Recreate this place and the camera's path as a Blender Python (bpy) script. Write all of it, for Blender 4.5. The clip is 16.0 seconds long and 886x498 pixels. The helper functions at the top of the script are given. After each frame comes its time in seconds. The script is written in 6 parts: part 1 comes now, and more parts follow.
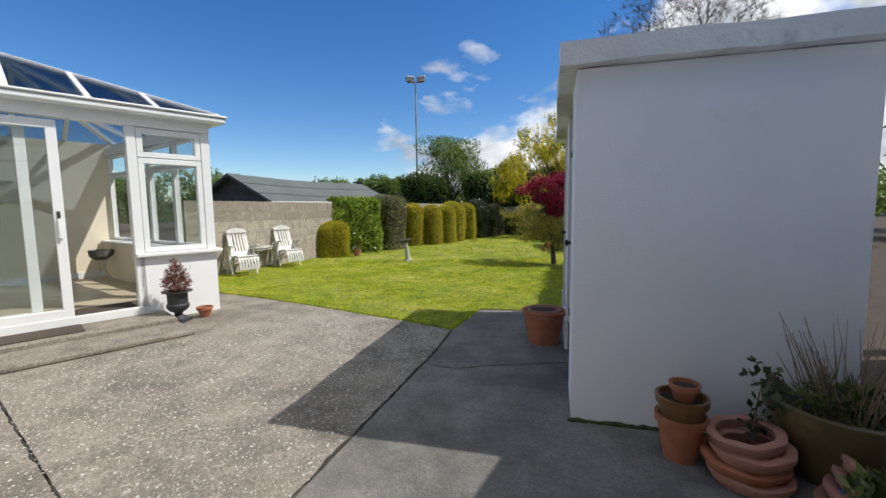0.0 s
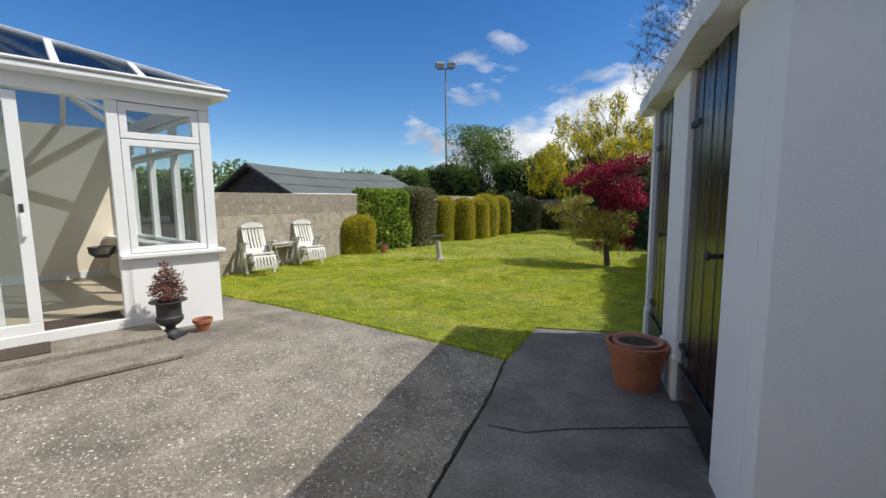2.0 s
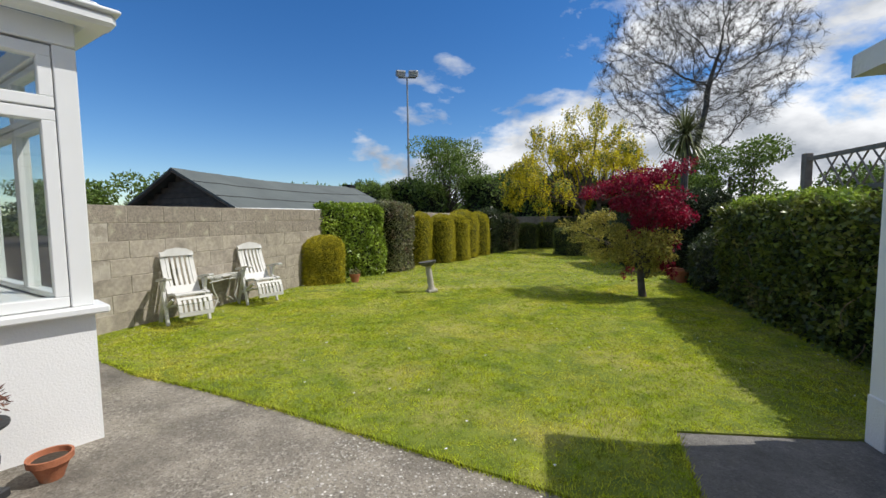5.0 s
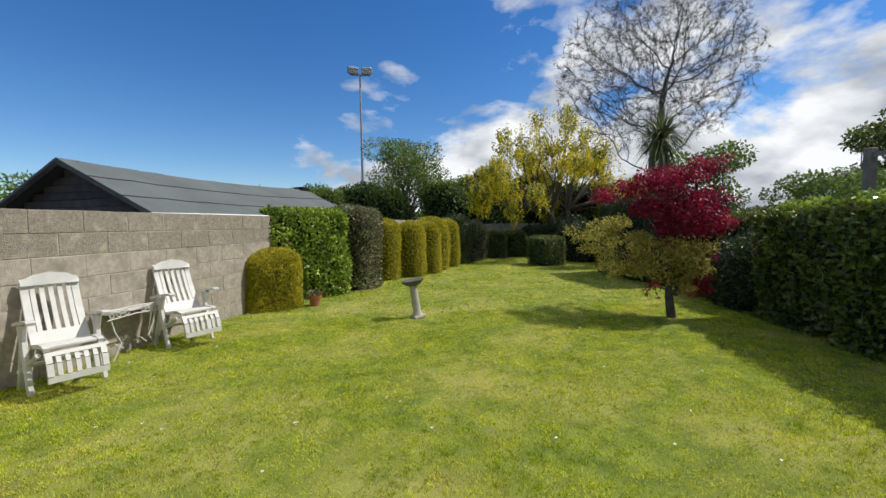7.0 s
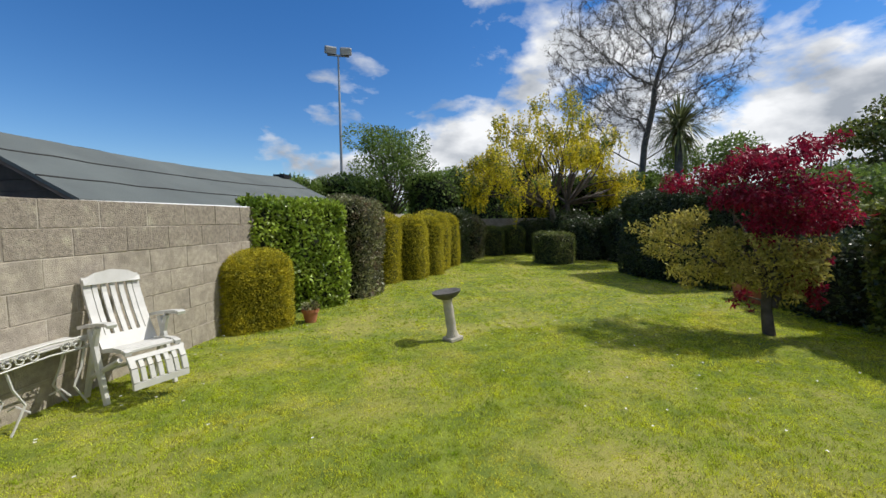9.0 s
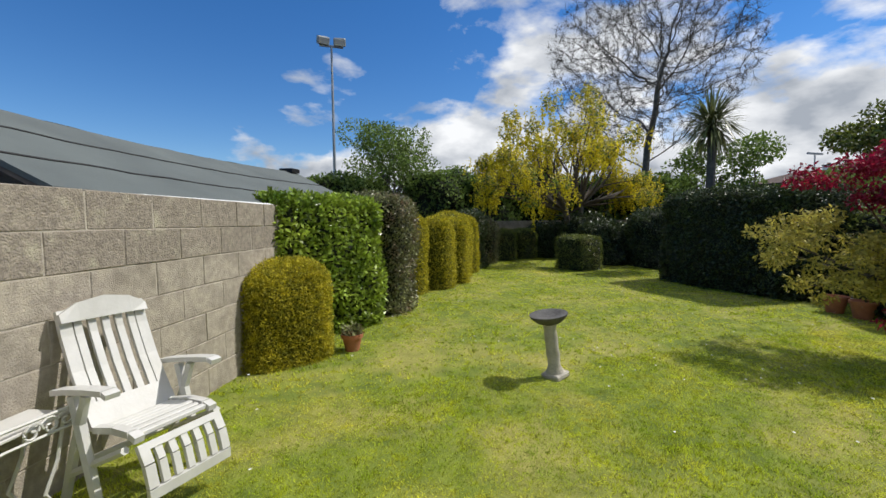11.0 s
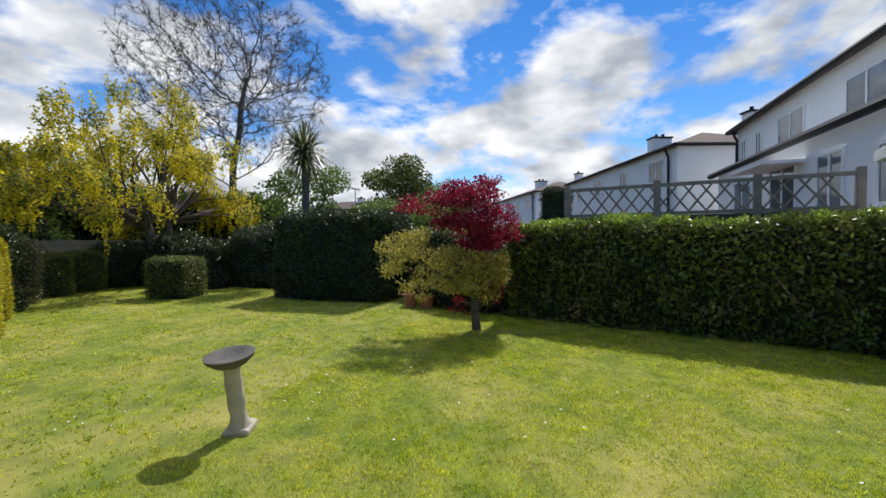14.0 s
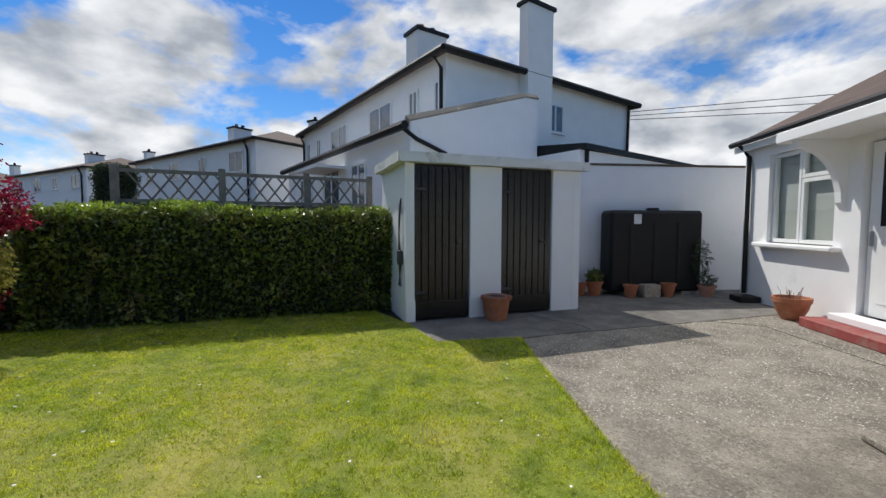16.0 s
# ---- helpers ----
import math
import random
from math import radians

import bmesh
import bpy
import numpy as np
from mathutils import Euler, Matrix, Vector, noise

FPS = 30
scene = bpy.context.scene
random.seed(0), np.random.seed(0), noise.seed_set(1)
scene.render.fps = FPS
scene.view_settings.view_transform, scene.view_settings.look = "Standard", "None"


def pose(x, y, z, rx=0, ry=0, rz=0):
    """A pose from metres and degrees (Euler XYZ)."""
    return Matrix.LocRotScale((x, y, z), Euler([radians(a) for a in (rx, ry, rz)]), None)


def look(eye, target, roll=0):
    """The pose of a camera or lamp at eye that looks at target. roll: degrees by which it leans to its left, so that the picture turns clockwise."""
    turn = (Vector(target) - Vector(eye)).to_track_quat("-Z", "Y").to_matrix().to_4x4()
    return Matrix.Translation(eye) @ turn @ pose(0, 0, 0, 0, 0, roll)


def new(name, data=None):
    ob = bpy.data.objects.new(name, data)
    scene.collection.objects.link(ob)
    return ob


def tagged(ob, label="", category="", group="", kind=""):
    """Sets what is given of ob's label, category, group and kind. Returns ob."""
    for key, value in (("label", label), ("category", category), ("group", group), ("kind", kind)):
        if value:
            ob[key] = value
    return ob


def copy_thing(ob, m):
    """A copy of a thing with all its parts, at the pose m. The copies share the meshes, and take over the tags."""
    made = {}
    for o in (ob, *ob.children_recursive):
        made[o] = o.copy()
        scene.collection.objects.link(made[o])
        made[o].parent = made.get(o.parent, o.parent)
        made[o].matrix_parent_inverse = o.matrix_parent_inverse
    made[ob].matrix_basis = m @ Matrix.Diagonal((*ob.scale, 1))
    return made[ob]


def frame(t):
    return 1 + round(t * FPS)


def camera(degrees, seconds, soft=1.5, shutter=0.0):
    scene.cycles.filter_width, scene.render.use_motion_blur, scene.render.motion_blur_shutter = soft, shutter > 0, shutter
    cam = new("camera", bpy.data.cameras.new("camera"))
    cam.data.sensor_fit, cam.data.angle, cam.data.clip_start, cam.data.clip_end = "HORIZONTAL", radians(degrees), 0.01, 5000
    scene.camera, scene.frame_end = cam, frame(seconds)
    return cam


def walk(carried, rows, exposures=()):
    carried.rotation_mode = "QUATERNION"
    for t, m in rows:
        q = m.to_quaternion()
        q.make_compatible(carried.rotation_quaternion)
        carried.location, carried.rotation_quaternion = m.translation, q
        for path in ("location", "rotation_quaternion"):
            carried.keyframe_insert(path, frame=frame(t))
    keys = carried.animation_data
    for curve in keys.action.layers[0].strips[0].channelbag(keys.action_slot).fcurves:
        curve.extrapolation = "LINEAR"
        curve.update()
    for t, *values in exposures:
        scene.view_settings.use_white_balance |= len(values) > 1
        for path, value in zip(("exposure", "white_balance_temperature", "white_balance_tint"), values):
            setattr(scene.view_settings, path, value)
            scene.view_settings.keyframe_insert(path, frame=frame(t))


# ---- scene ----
cam = camera(93.7, 16.0)
ROWS = [
    (0.0, 0.004, 0.004, 1.284, -0.0, -5.64, 0.74),
    (0.5, -0.006, 0.166, 1.266, 0.22, -6.17, 0.8),
    (1.0, -0.072, 0.448, 1.282, 0.9, -6.5, 0.62),
    (1.5, -0.125, 0.738, 1.282, 2.22, -6.49, 0.65),
    (2.0, -0.204, 1.023, 1.288, 3.63, -6.59, 0.58),
    (2.5, -0.354, 1.309, 1.278, 4.36, -6.65, 0.51),
    (3.0, -0.524, 1.589, 1.267, 4.44, -6.52, 0.54),
    (3.5, -0.677, 1.922, 1.293, 3.86, -6.28, 0.54),
    (4.0, -0.805, 2.227, 1.276, 2.14, -5.7, 0.62),
    (4.5, -0.927, 2.516, 1.286, -0.59, -5.0, 0.57),
    (5.0, -1.049, 2.864, 1.288, -3.3, -4.3, 0.66),
    (7.5, -1.657, 4.683, 1.293, -12.36, -3.28, 0.82),
    (8.0, -1.778, 5.039, 1.307, -14.02, -3.43, 0.77),
    (8.5, -1.909, 5.433, 1.285, -14.61, -3.72, 0.88),
    (9.0, -2.045, 5.804, 1.297, -14.79, -4.1, 0.73),
    (11.5, -2.912, 7.366, 1.294, -20.74, -3.45, 0.48),
    (12.0, -3.044, 7.619, 1.295, -26.14, -2.85, 0.51),
    (12.5, -3.07, 7.807, 1.287, -34.01, -2.27, 0.72),
    (13.0, -3.043, 7.91, 1.279, -44.95, -1.92, 0.84),
    (13.5, -3.021, 7.912, 1.284, -58.2, -1.85, 0.82),
    (14.0, -3.011, 7.874, 1.276, -72.26, -1.68, 0.68),
    (14.5, -3.035, 7.808, 1.273, -86.14, -1.53, 0.46),
    (15.0, -3.061, 7.724, 1.265, -99.82, -1.68, 0.3),
    (15.5, -3.086, 7.651, 1.271, -113.05, -2.38, 0.15),
    (16.0, -3.14, 7.607, 1.259, -124.97, -3.36, -0.11),
]
walk(cam, [(t, pose(x, y, z, 90 + pitch, roll, yaw)) for t, x, y, z, yaw, pitch, roll in ROWS],
     exposures=[(0.0, 0.20), (2.0, 0.15), (5.0, 0.08), (12.0, 0.08), (13.5, 0.20), (14.5, 0.18), (16.0, 0.02)])

# ---- light ----
SUN_DIR = Vector((-0.80, 0.03, -1.0)).normalized()
world = bpy.data.worlds.new("sky")
scene.world = world
world.use_nodes = True


def build_sky():
    nt = world.node_tree
    nt.nodes.clear()
    N, Lk = nt.nodes.new, nt.links.new
    out, bg = N("ShaderNodeOutputWorld"), N("ShaderNodeBackground")
    sky = N("ShaderNodeTexSky")
    sky.sky_type, sky.sun_disc = "NISHITA", False
    sky.sun_elevation = math.asin(-SUN_DIR.z)
    sky.sun_rotation = math.atan2(-SUN_DIR.x, -SUN_DIR.y)
    sky.air_density, sky.dust_density, sky.ozone_density = 1.0, 0.0, 4.0
    tc = N("ShaderNodeTexCoord")
    sep = N("ShaderNodeSeparateXYZ")
    Lk(tc.outputs["Generated"], sep.inputs[0])

    def math_node(op, a, b=None, clamp=False):
        m = N("ShaderNodeMath")
        m.operation, m.use_clamp = op, clamp
        for i, v in enumerate((a, b)):
            if v is None:
                continue
            if isinstance(v, (int, float)):
                m.inputs[i].default_value = v
            else:
                Lk(v, m.inputs[i])
        return m.outputs[0]
    # a flat layer of cloud seen in perspective
    zz = math_node("ADD", math_node("MAXIMUM", sep.outputs[2], 0.0), 0.55)
    comb = N("ShaderNodeCombineXYZ")
    Lk(math_node("DIVIDE", sep.outputs[0], zz), comb.inputs[0])
    Lk(math_node("DIVIDE", sep.outputs[1], zz), comb.inputs[1])
    Lk(math_node("MULTIPLY", sep.outputs[2], 1.6), comb.inputs[2])
    big = N("ShaderNodeTexNoise")
    big.inputs["Scale"].default_value, big.inputs["Detail"].default_value = 3.0, 9.0
    big.inputs["Roughness"].default_value, big.inputs["Distortion"].default_value = 0.56, 0.25
    Lk(comb.outputs[0], big.inputs["Vector"])
    # more cloud towards the east and near the horizon
    east = math_node("MULTIPLY", math_node("ADD", sep.outputs[0], -0.25), 0.6)
    east = math_node("MAXIMUM", math_node("MINIMUM", east, 0.11), -0.30)
    south = math_node("MULTIPLY", math_node("MAXIMUM", math_node("MULTIPLY", sep.outputs[1], -1.0), 0.0), 0.14)
    low = math_node("MULTIPLY", math_node("SUBTRACT", 0.22, sep.outputs[2]), 0.75)
    low = math_node("MAXIMUM", math_node("MINIMUM", low, 0.14), -0.04)
    band = math_node("MULTIPLY", math_node("SUBTRACT", 1.0, math_node("ABSOLUTE", math_node("DIVIDE", math_node("SUBTRACT", sep.outputs[2], 0.13), 0.14)), True),
                     math_node("MULTIPLY", math_node("ADD", sep.outputs[0], 0.42), 3.0, True))
    band = math_node("MULTIPLY", band, math_node("MULTIPLY", math_node("SUBTRACT", 0.55, sep.outputs[0]), 3.0, True))
    fluff = N("ShaderNodeTexNoise")
    fluff.inputs["Scale"].default_value, fluff.inputs["Detail"].default_value = 13.0, 6.0
    Lk(comb.outputs[0], fluff.inputs["Vector"])
    low = math_node("ADD", low, math_node("ADD", math_node("MULTIPLY", band, 0.20), math_node("MULTIPLY", math_node("SUBTRACT", fluff.outputs["Fac"], 0.5), 0.22)))
    # the term above z 0.6 adds unseen cloud overhead as fill for shaded walls
    cover = math_node("ADD", math_node("ADD", big.outputs["Fac"], math_node("ADD", math_node("ADD", east, south), math_node("MINIMUM", math_node("MULTIPLY", math_node("MAXIMUM", math_node("SUBTRACT", sep.outputs[2], 0.6), 0.0), 2.0), 0.35))), low)
    ramp = N("ShaderNodeValToRGB")
    ramp.color_ramp.elements[0].position, ramp.color_ramp.elements[1].position = 0.50, 0.63
    Lk(cover, ramp.inputs[0])
    shade = N("ShaderNodeTexNoise")
    shade.inputs["Scale"].default_value, shade.inputs["Detail"].default_value = 5.0, 7.0
    Lk(comb.outputs[0], shade.inputs["Vector"])
    cr = N("ShaderNodeValToRGB")
    cr.color_ramp.elements[0].position, cr.color_ramp.elements[1].position = 0.35, 0.62
    cr.color_ramp.elements[0].color, cr.color_ramp.elements[1].color = (2.5, 2.75, 3.15, 1), (6.1, 6.2, 6.35, 1)
    Lk(shade.outputs["Fac"], cr.inputs[0])
    mix = N("ShaderNodeMix")
    mix.data_type = "RGBA"
    Lk(ramp.outputs[0], mix.inputs["Factor"])
    deep = N("ShaderNodeHueSaturation")
    deep.inputs["Saturation"].default_value, deep.inputs["Value"].default_value = 1.29, 0.77
    deep.inputs["Hue"].default_value = 0.507
    Lk(sky.outputs[0], deep.inputs["Color"])
    Lk(deep.outputs[0], mix.inputs["A"])
    Lk(cr.outputs[0], mix.inputs["B"])
    Lk(mix.outputs["Result"], bg.inputs["Color"])
    bg.inputs["Strength"].default_value = 0.15
    Lk(bg.outputs[0], out.inputs[0])


build_sky()
sun = new("sun", bpy.data.lights.new("sun", "SUN"))
sun.data.energy, sun.data.angle, sun.data.color = 3.6, radians(0.53), (1.0, 0.96, 0.90)
sun.matrix_world = look((0, 0, 30), Vector((0, 0, 30)) + SUN_DIR)
scene.view_settings.exposure = 0.0


# ---- materials ----
def mat(name, base, base2=None, rough=0.8, scale=6.0, bump=0.0, bump_scale=60.0, metal=0.0, island=0.0, piece=0.0,
        subsurface=0.0, coat=0.0, stain=None, stain_scale=0.8, stain_range=(0.5, 0.7), spec=0.5, scales=(1, 1, 1)):
    m = bpy.data.materials.new(name)
    m.use_nodes = True
    nt = m.node_tree
    N, Lk = nt.nodes.new, nt.links.new
    b = nt.nodes["Principled BSDF"]
    b.inputs["Roughness"].default_value, b.inputs["Metallic"].default_value = rough, metal
    b.inputs["Specular IOR Level"].default_value = spec
    b.inputs["Coat Weight"].default_value = coat
    base2 = base2 or tuple(c * 0.75 for c in base)
    tc = N("ShaderNodeTexCoord")
    mp = N("ShaderNodeMapping")
    mp.inputs["Scale"].default_value = scales
    where = tc.outputs["Object"]
    if piece:
        oi, va = N("ShaderNodeObjectInfo"), N("ShaderNodeVectorMath")
        va.operation = "MULTIPLY_ADD"
        Lk(oi.outputs["Random"], va.inputs[0])
        va.inputs[1].default_value = (37.0, 61.0, 23.0)
        Lk(where, va.inputs[2])
        where = va.outputs[0]
    Lk(where, mp.inputs[0])
    n = N("ShaderNodeTexNoise")
    n.inputs["Scale"].default_value, n.inputs["Detail"].default_value = scale, 6.0
    Lk(mp.outputs[0], n.inputs["Vector"])
    r = N("ShaderNodeValToRGB")
    r.color_ramp.elements[0].position, r.color_ramp.elements[1].position = 0.32, 0.68
    r.color_ramp.elements[0].color, r.color_ramp.elements[1].color = (*base2, 1), (*base, 1)
    Lk(n.outputs["Fac"], r.inputs[0])
    col = r.outputs[0]
    if stain:
        n2 = N("ShaderNodeTexNoise")
        n2.inputs["Scale"].default_value, n2.inputs["Detail"].default_value = stain_scale, 8.0
        n2.inputs["Roughness"].default_value = 0.65
        Lk(where, n2.inputs["Vector"])
        r2 = N("ShaderNodeValToRGB")
        r2.color_ramp.elements[0].position, r2.color_ramp.elements[1].position = stain_range
        r2.color_ramp.elements[0].color, r2.color_ramp.elements[1].color = (0, 0, 0, 1), (1, 1, 1, 1)
        Lk(n2.outputs["Fac"], r2.inputs[0])
        mx = N("ShaderNodeMix")
        mx.data_type = "RGBA"
        Lk(r2.outputs[0], mx.inputs["Factor"])
        Lk(col, mx.inputs["A"])
        mx.inputs["B"].default_value = (*stain, 1)
        col = mx.outputs["Result"]
    if island or piece:
        hsv = N("ShaderNodeHueSaturation")
        mr = N("ShaderNodeMapRange")
        amount = island or piece
        mr.inputs["To Min"].default_value, mr.inputs["To Max"].default_value = 1 - amount, 1 + amount
        if island:
            g = N("ShaderNodeNewGeometry")
            Lk(g.outputs["Random Per Island"], mr.inputs["Value"])
        else:
            g = N("ShaderNodeObjectInfo")
            Lk(g.outputs["Random"], mr.inputs["Value"])
        Lk(mr.outputs[0], hsv.inputs["Value"])
        Lk(col, hsv.inputs["Color"])
        col = hsv.outputs[0]
    Lk(col, b.inputs["Base Color"])
    if bump:
        n3 = N("ShaderNodeTexNoise")
        n3.inputs["Scale"].default_value, n3.inputs["Detail"].default_value = bump_scale, 4.0
        Lk(mp.outputs[0], n3.inputs["Vector"])
        bp = N("ShaderNodeBump")
        bp.inputs["Strength"].default_value, bp.inputs["Distance"].default_value = bump, 0.01
        Lk(n3.outputs["Fac"], bp.inputs["Height"])
        Lk(bp.outputs[0], b.inputs["Normal"])
    if subsurface:
        tr = N("ShaderNodeBsdfTranslucent")
        Lk(col, tr.inputs["Color"])
        ms = N("ShaderNodeMixShader")
        ms.inputs[0].default_value = subsurface
        Lk(b.outputs[0], ms.inputs[1])
        Lk(tr.outputs[0], ms.inputs[2])
        Lk(ms.outputs[0], nt.nodes["Material Output"].inputs["Surface"])
    return m


def glass_mat(name, tint, gloss=0.07):
    m = bpy.data.materials.new(name)
    m.use_nodes = True
    nt = m.node_tree
    nt.nodes.clear()
    N, Lk = nt.nodes.new, nt.links.new
    out, tr, gl, ms = N("ShaderNodeOutputMaterial"), N("ShaderNodeBsdfTransparent"), N("ShaderNodeBsdfGlossy"), N("ShaderNodeMixShader")
    tr.inputs[0].default_value = (*tint, 1)
    gl.inputs["Roughness"].default_value = 0.01
    ms.inputs[0].default_value = gloss
    Lk(tr.outputs[0], ms.inputs[1])
    Lk(gl.outputs[0], ms.inputs[2])
    Lk(ms.outputs[0], out.inputs[0])
    return m


def concrete_mat(name, pale, grey, dark, fleck, moss, wear):
    """Weathered concrete: paste, exposed stones of two sizes, dirt in patches and a green bloom."""
    m = bpy.data.materials.new(name)
    m.use_nodes = True
    nt = m.node_tree
    N, Lk = nt.nodes.new, nt.links.new
    b = nt.nodes["Principled BSDF"]
    b.inputs["Roughness"].default_value = 0.93
    b.inputs["Specular IOR Level"].default_value = 0.25
    tc = N("ShaderNodeTexCoord")

    def fac(scale, lo, hi, detail=6.0, rough=0.6, offset=0.0):
        mp = N("ShaderNodeMapping")
        mp.inputs["Location"].default_value = (offset, offset * 0.7, 0)
        Lk(tc.outputs["Object"], mp.inputs[0])
        n = N("ShaderNodeTexNoise")
        n.inputs["Scale"].default_value, n.inputs["Detail"].default_value, n.inputs["Roughness"].default_value = scale, detail, rough
        Lk(mp.outputs[0], n.inputs["Vector"])
        r = N("ShaderNodeMapRange")
        r.inputs["From Min"].default_value, r.inputs["From Max"].default_value = lo, hi
        Lk(n.outputs["Fac"], r.inputs["Value"])
        return r.outputs[0]

    def stones(scale, lo, hi):
        v = N("ShaderNodeTexVoronoi")
        v.inputs["Scale"].default_value = scale
        Lk(tc.outputs["Object"], v.inputs["Vector"])
        sp = N("ShaderNodeSeparateColor")
        Lk(v.outputs["Color"], sp.inputs[0])
        r = N("ShaderNodeMapRange")
        r.inputs["From Min"].default_value, r.inputs["From Max"].default_value = lo, hi
        Lk(sp.outputs[0], r.inputs["Value"])
        return r.outputs[0], v.outputs["Distance"], sp.outputs[1]

    def blend(f, a, c, amount=1.0):
        mu = N("ShaderNodeMath")
        mu.operation = "MULTIPLY"
        Lk(f, mu.inputs[0])
        mu.inputs[1].default_value = amount
        x = N("ShaderNodeMix")
        x.data_type = "RGBA"
        Lk(mu.outputs[0], x.inputs["Factor"])
        for key, val in (("A", a), ("B", c)):
            if isinstance(val, tuple):
                x.inputs[key].default_value = (*val, 1)
            else:
                Lk(val, x.inputs[key])
        return x.outputs["Result"]
    col = blend(fac(3.2, 0.36, 0.62), grey, pale)
    light, dist, other = stones(70.0, 0.66, 0.94)
    col = blend(light, col, fleck, wear)
    black, _, _ = stones(95.0, 0.72, 0.96)
    col = blend(black, col, tuple(c * 0.45 for c in dark), wear * 0.8)
    col = blend(fac(150.0, 0.45, 0.7), col, dark, 0.55)
    col = blend(fac(1.1, 0.48, 0.66, 9.0, 0.7, 3.0), col, dark, 0.75)
    col = blend(fac(0.7, 0.55, 0.72, 9.0, 0.75, 11.0), col, pale, 0.6)
    col = blend(fac(1.7, 0.56, 0.72, 9.0, 0.7, 23.0), col, moss, 0.4)
    Lk(col, b.inputs["Base Color"])
    bp = N("ShaderNodeBump")
    bp.inputs["Strength"].default_value, bp.inputs["Distance"].default_value = 0.75, 0.008
    Lk(blend(fac(130.0, 0.3, 0.7), dist, other), bp.inputs["Height"])
    Lk(bp.outputs[0], b.inputs["Normal"])
    return m


M_CONC = concrete_mat("old_concrete", (0.355, 0.315, 0.255), (0.225, 0.20, 0.165), (0.115, 0.103, 0.086), (0.49, 0.45, 0.385), (0.15, 0.14, 0.085), 0.6)
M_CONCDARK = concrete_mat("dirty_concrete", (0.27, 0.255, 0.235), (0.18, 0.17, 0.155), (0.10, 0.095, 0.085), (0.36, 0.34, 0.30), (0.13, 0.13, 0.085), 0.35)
M_STONE = mat("aggregate", (0.66, 0.63, 0.58), (0.28, 0.26, 0.23), 0.85, 30, island=0.4)
M_JOINT = mat("joint_dirt", (0.045, 0.04, 0.03), None, 0.95, 20, 0.5)
M_SOIL = mat("soil", (0.07, 0.05, 0.035), (0.04, 0.03, 0.02), 0.95, 9, 0.6, 40)
M_LAWN = mat("lawn_turf", (0.24, 0.285, 0.03), (0.11, 0.155, 0.015), 0.95, 5.0, 0.8, 160, stain=(0.38, 0.34, 0.09), stain_scale=0.9, stain_range=(0.46, 0.68))
M_GRASS = mat("grass_blade", (0.67, 0.69, 0.05), (0.29, 0.40, 0.026), 0.6, 4.0, island=0.75, subsurface=0.55, stain=(0.80, 0.70, 0.13), stain_scale=1.3, stain_range=(0.50, 0.74), spec=0.3)
M_DAISY = mat("daisy_white", (0.85, 0.85, 0.8), None, 0.7)
M_WHITE = mat("white_render", (0.89, 0.89, 0.885), (0.85, 0.85, 0.845), 0.85, 2.0, 0.25, 90, stain=(0.66, 0.66, 0.63), stain_scale=1.5, stain_range=(0.62, 0.85))
M_WORN = mat("worn_white_paint", (0.78, 0.78, 0.76), (0.70, 0.70, 0.67), 0.85, 5.0, 0.5, 50, stain=(0.30, 0.29, 0.25), stain_scale=3.5, stain_range=(0.56, 0.74))
M_UPVC = mat("white_plastic", (0.82, 0.83, 0.82), (0.79, 0.80, 0.79), 0.35, 3)
M_CREAM = mat("cream_plaster", (0.86, 0.77, 0.60), (0.82, 0.73, 0.57), 0.85, 2.0, 0.1, 90)
M_TILEFLOOR = mat("beige_floor", (0.52, 0.45, 0.33), (0.46, 0.39, 0.28), 0.4, 3)
M_ROOFGLASS = glass_mat("tinted_roof_sheet", (0.50, 0.56, 0.62))
M_GLASS = glass_mat("clear_glass", (0.93, 0.95, 0.94))
# grey that puts the room's dimness into its wall and ceiling colour
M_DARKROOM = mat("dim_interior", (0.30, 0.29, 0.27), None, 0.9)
M_BLACK = mat("black_gloss_paint", (0.013, 0.011, 0.010), (0.007, 0.006, 0.006), 0.2, 20, 0.15, 30, spec=0.5, scales=(6, 6, 0.4))
M_BLACKM = mat("black_plastic", (0.012, 0.012, 0.013), None, 0.55, spec=0.3)
M_IRON = mat("dark_iron", (0.045, 0.047, 0.05), (0.03, 0.03, 0.033), 0.6, 30, 0.2)
M_BLOCK = mat("concrete_block", (0.46, 0.405, 0.325), (0.33, 0.29, 0.235), 0.95, 22, 0.7, 110, piece=0.045, stain=(0.21, 0.185, 0.15), stain_scale=4.5, stain_range=(0.46, 0.74))
M_BLOCKTOP = mat("weathered_top_block", (0.36, 0.31, 0.25), (0.22, 0.19, 0.155), 0.95, 34, 1.0, 90, piece=0.07, stain=(0.44, 0.40, 0.30), stain_scale=8, stain_range=(0.54, 0.70))
M_MORTAR = mat("mortar", (0.50, 0.455, 0.38), (0.36, 0.32, 0.265), 0.95, 9, 0.6, stain=(0.24, 0.21, 0.17), stain_scale=4, stain_range=(0.5, 0.65))
M_FELT = mat("roofing_felt", (0.125, 0.145, 0.14), (0.095, 0.11, 0.108), 0.9, 1.6, 0.3, 80)
M_BOARD = mat("weathered_boards", (0.12, 0.10, 0.08), (0.07, 0.06, 0.05), 0.9, 8, 0.4, 30, piece=0.2)
M_TERRA = mat("terracotta", (0.47, 0.175, 0.085), (0.36, 0.13, 0.065), 0.8, 12, 0.3, 60, stain=(0.42, 0.29, 0.21), stain_scale=7, stain_range=(0.58, 0.75))
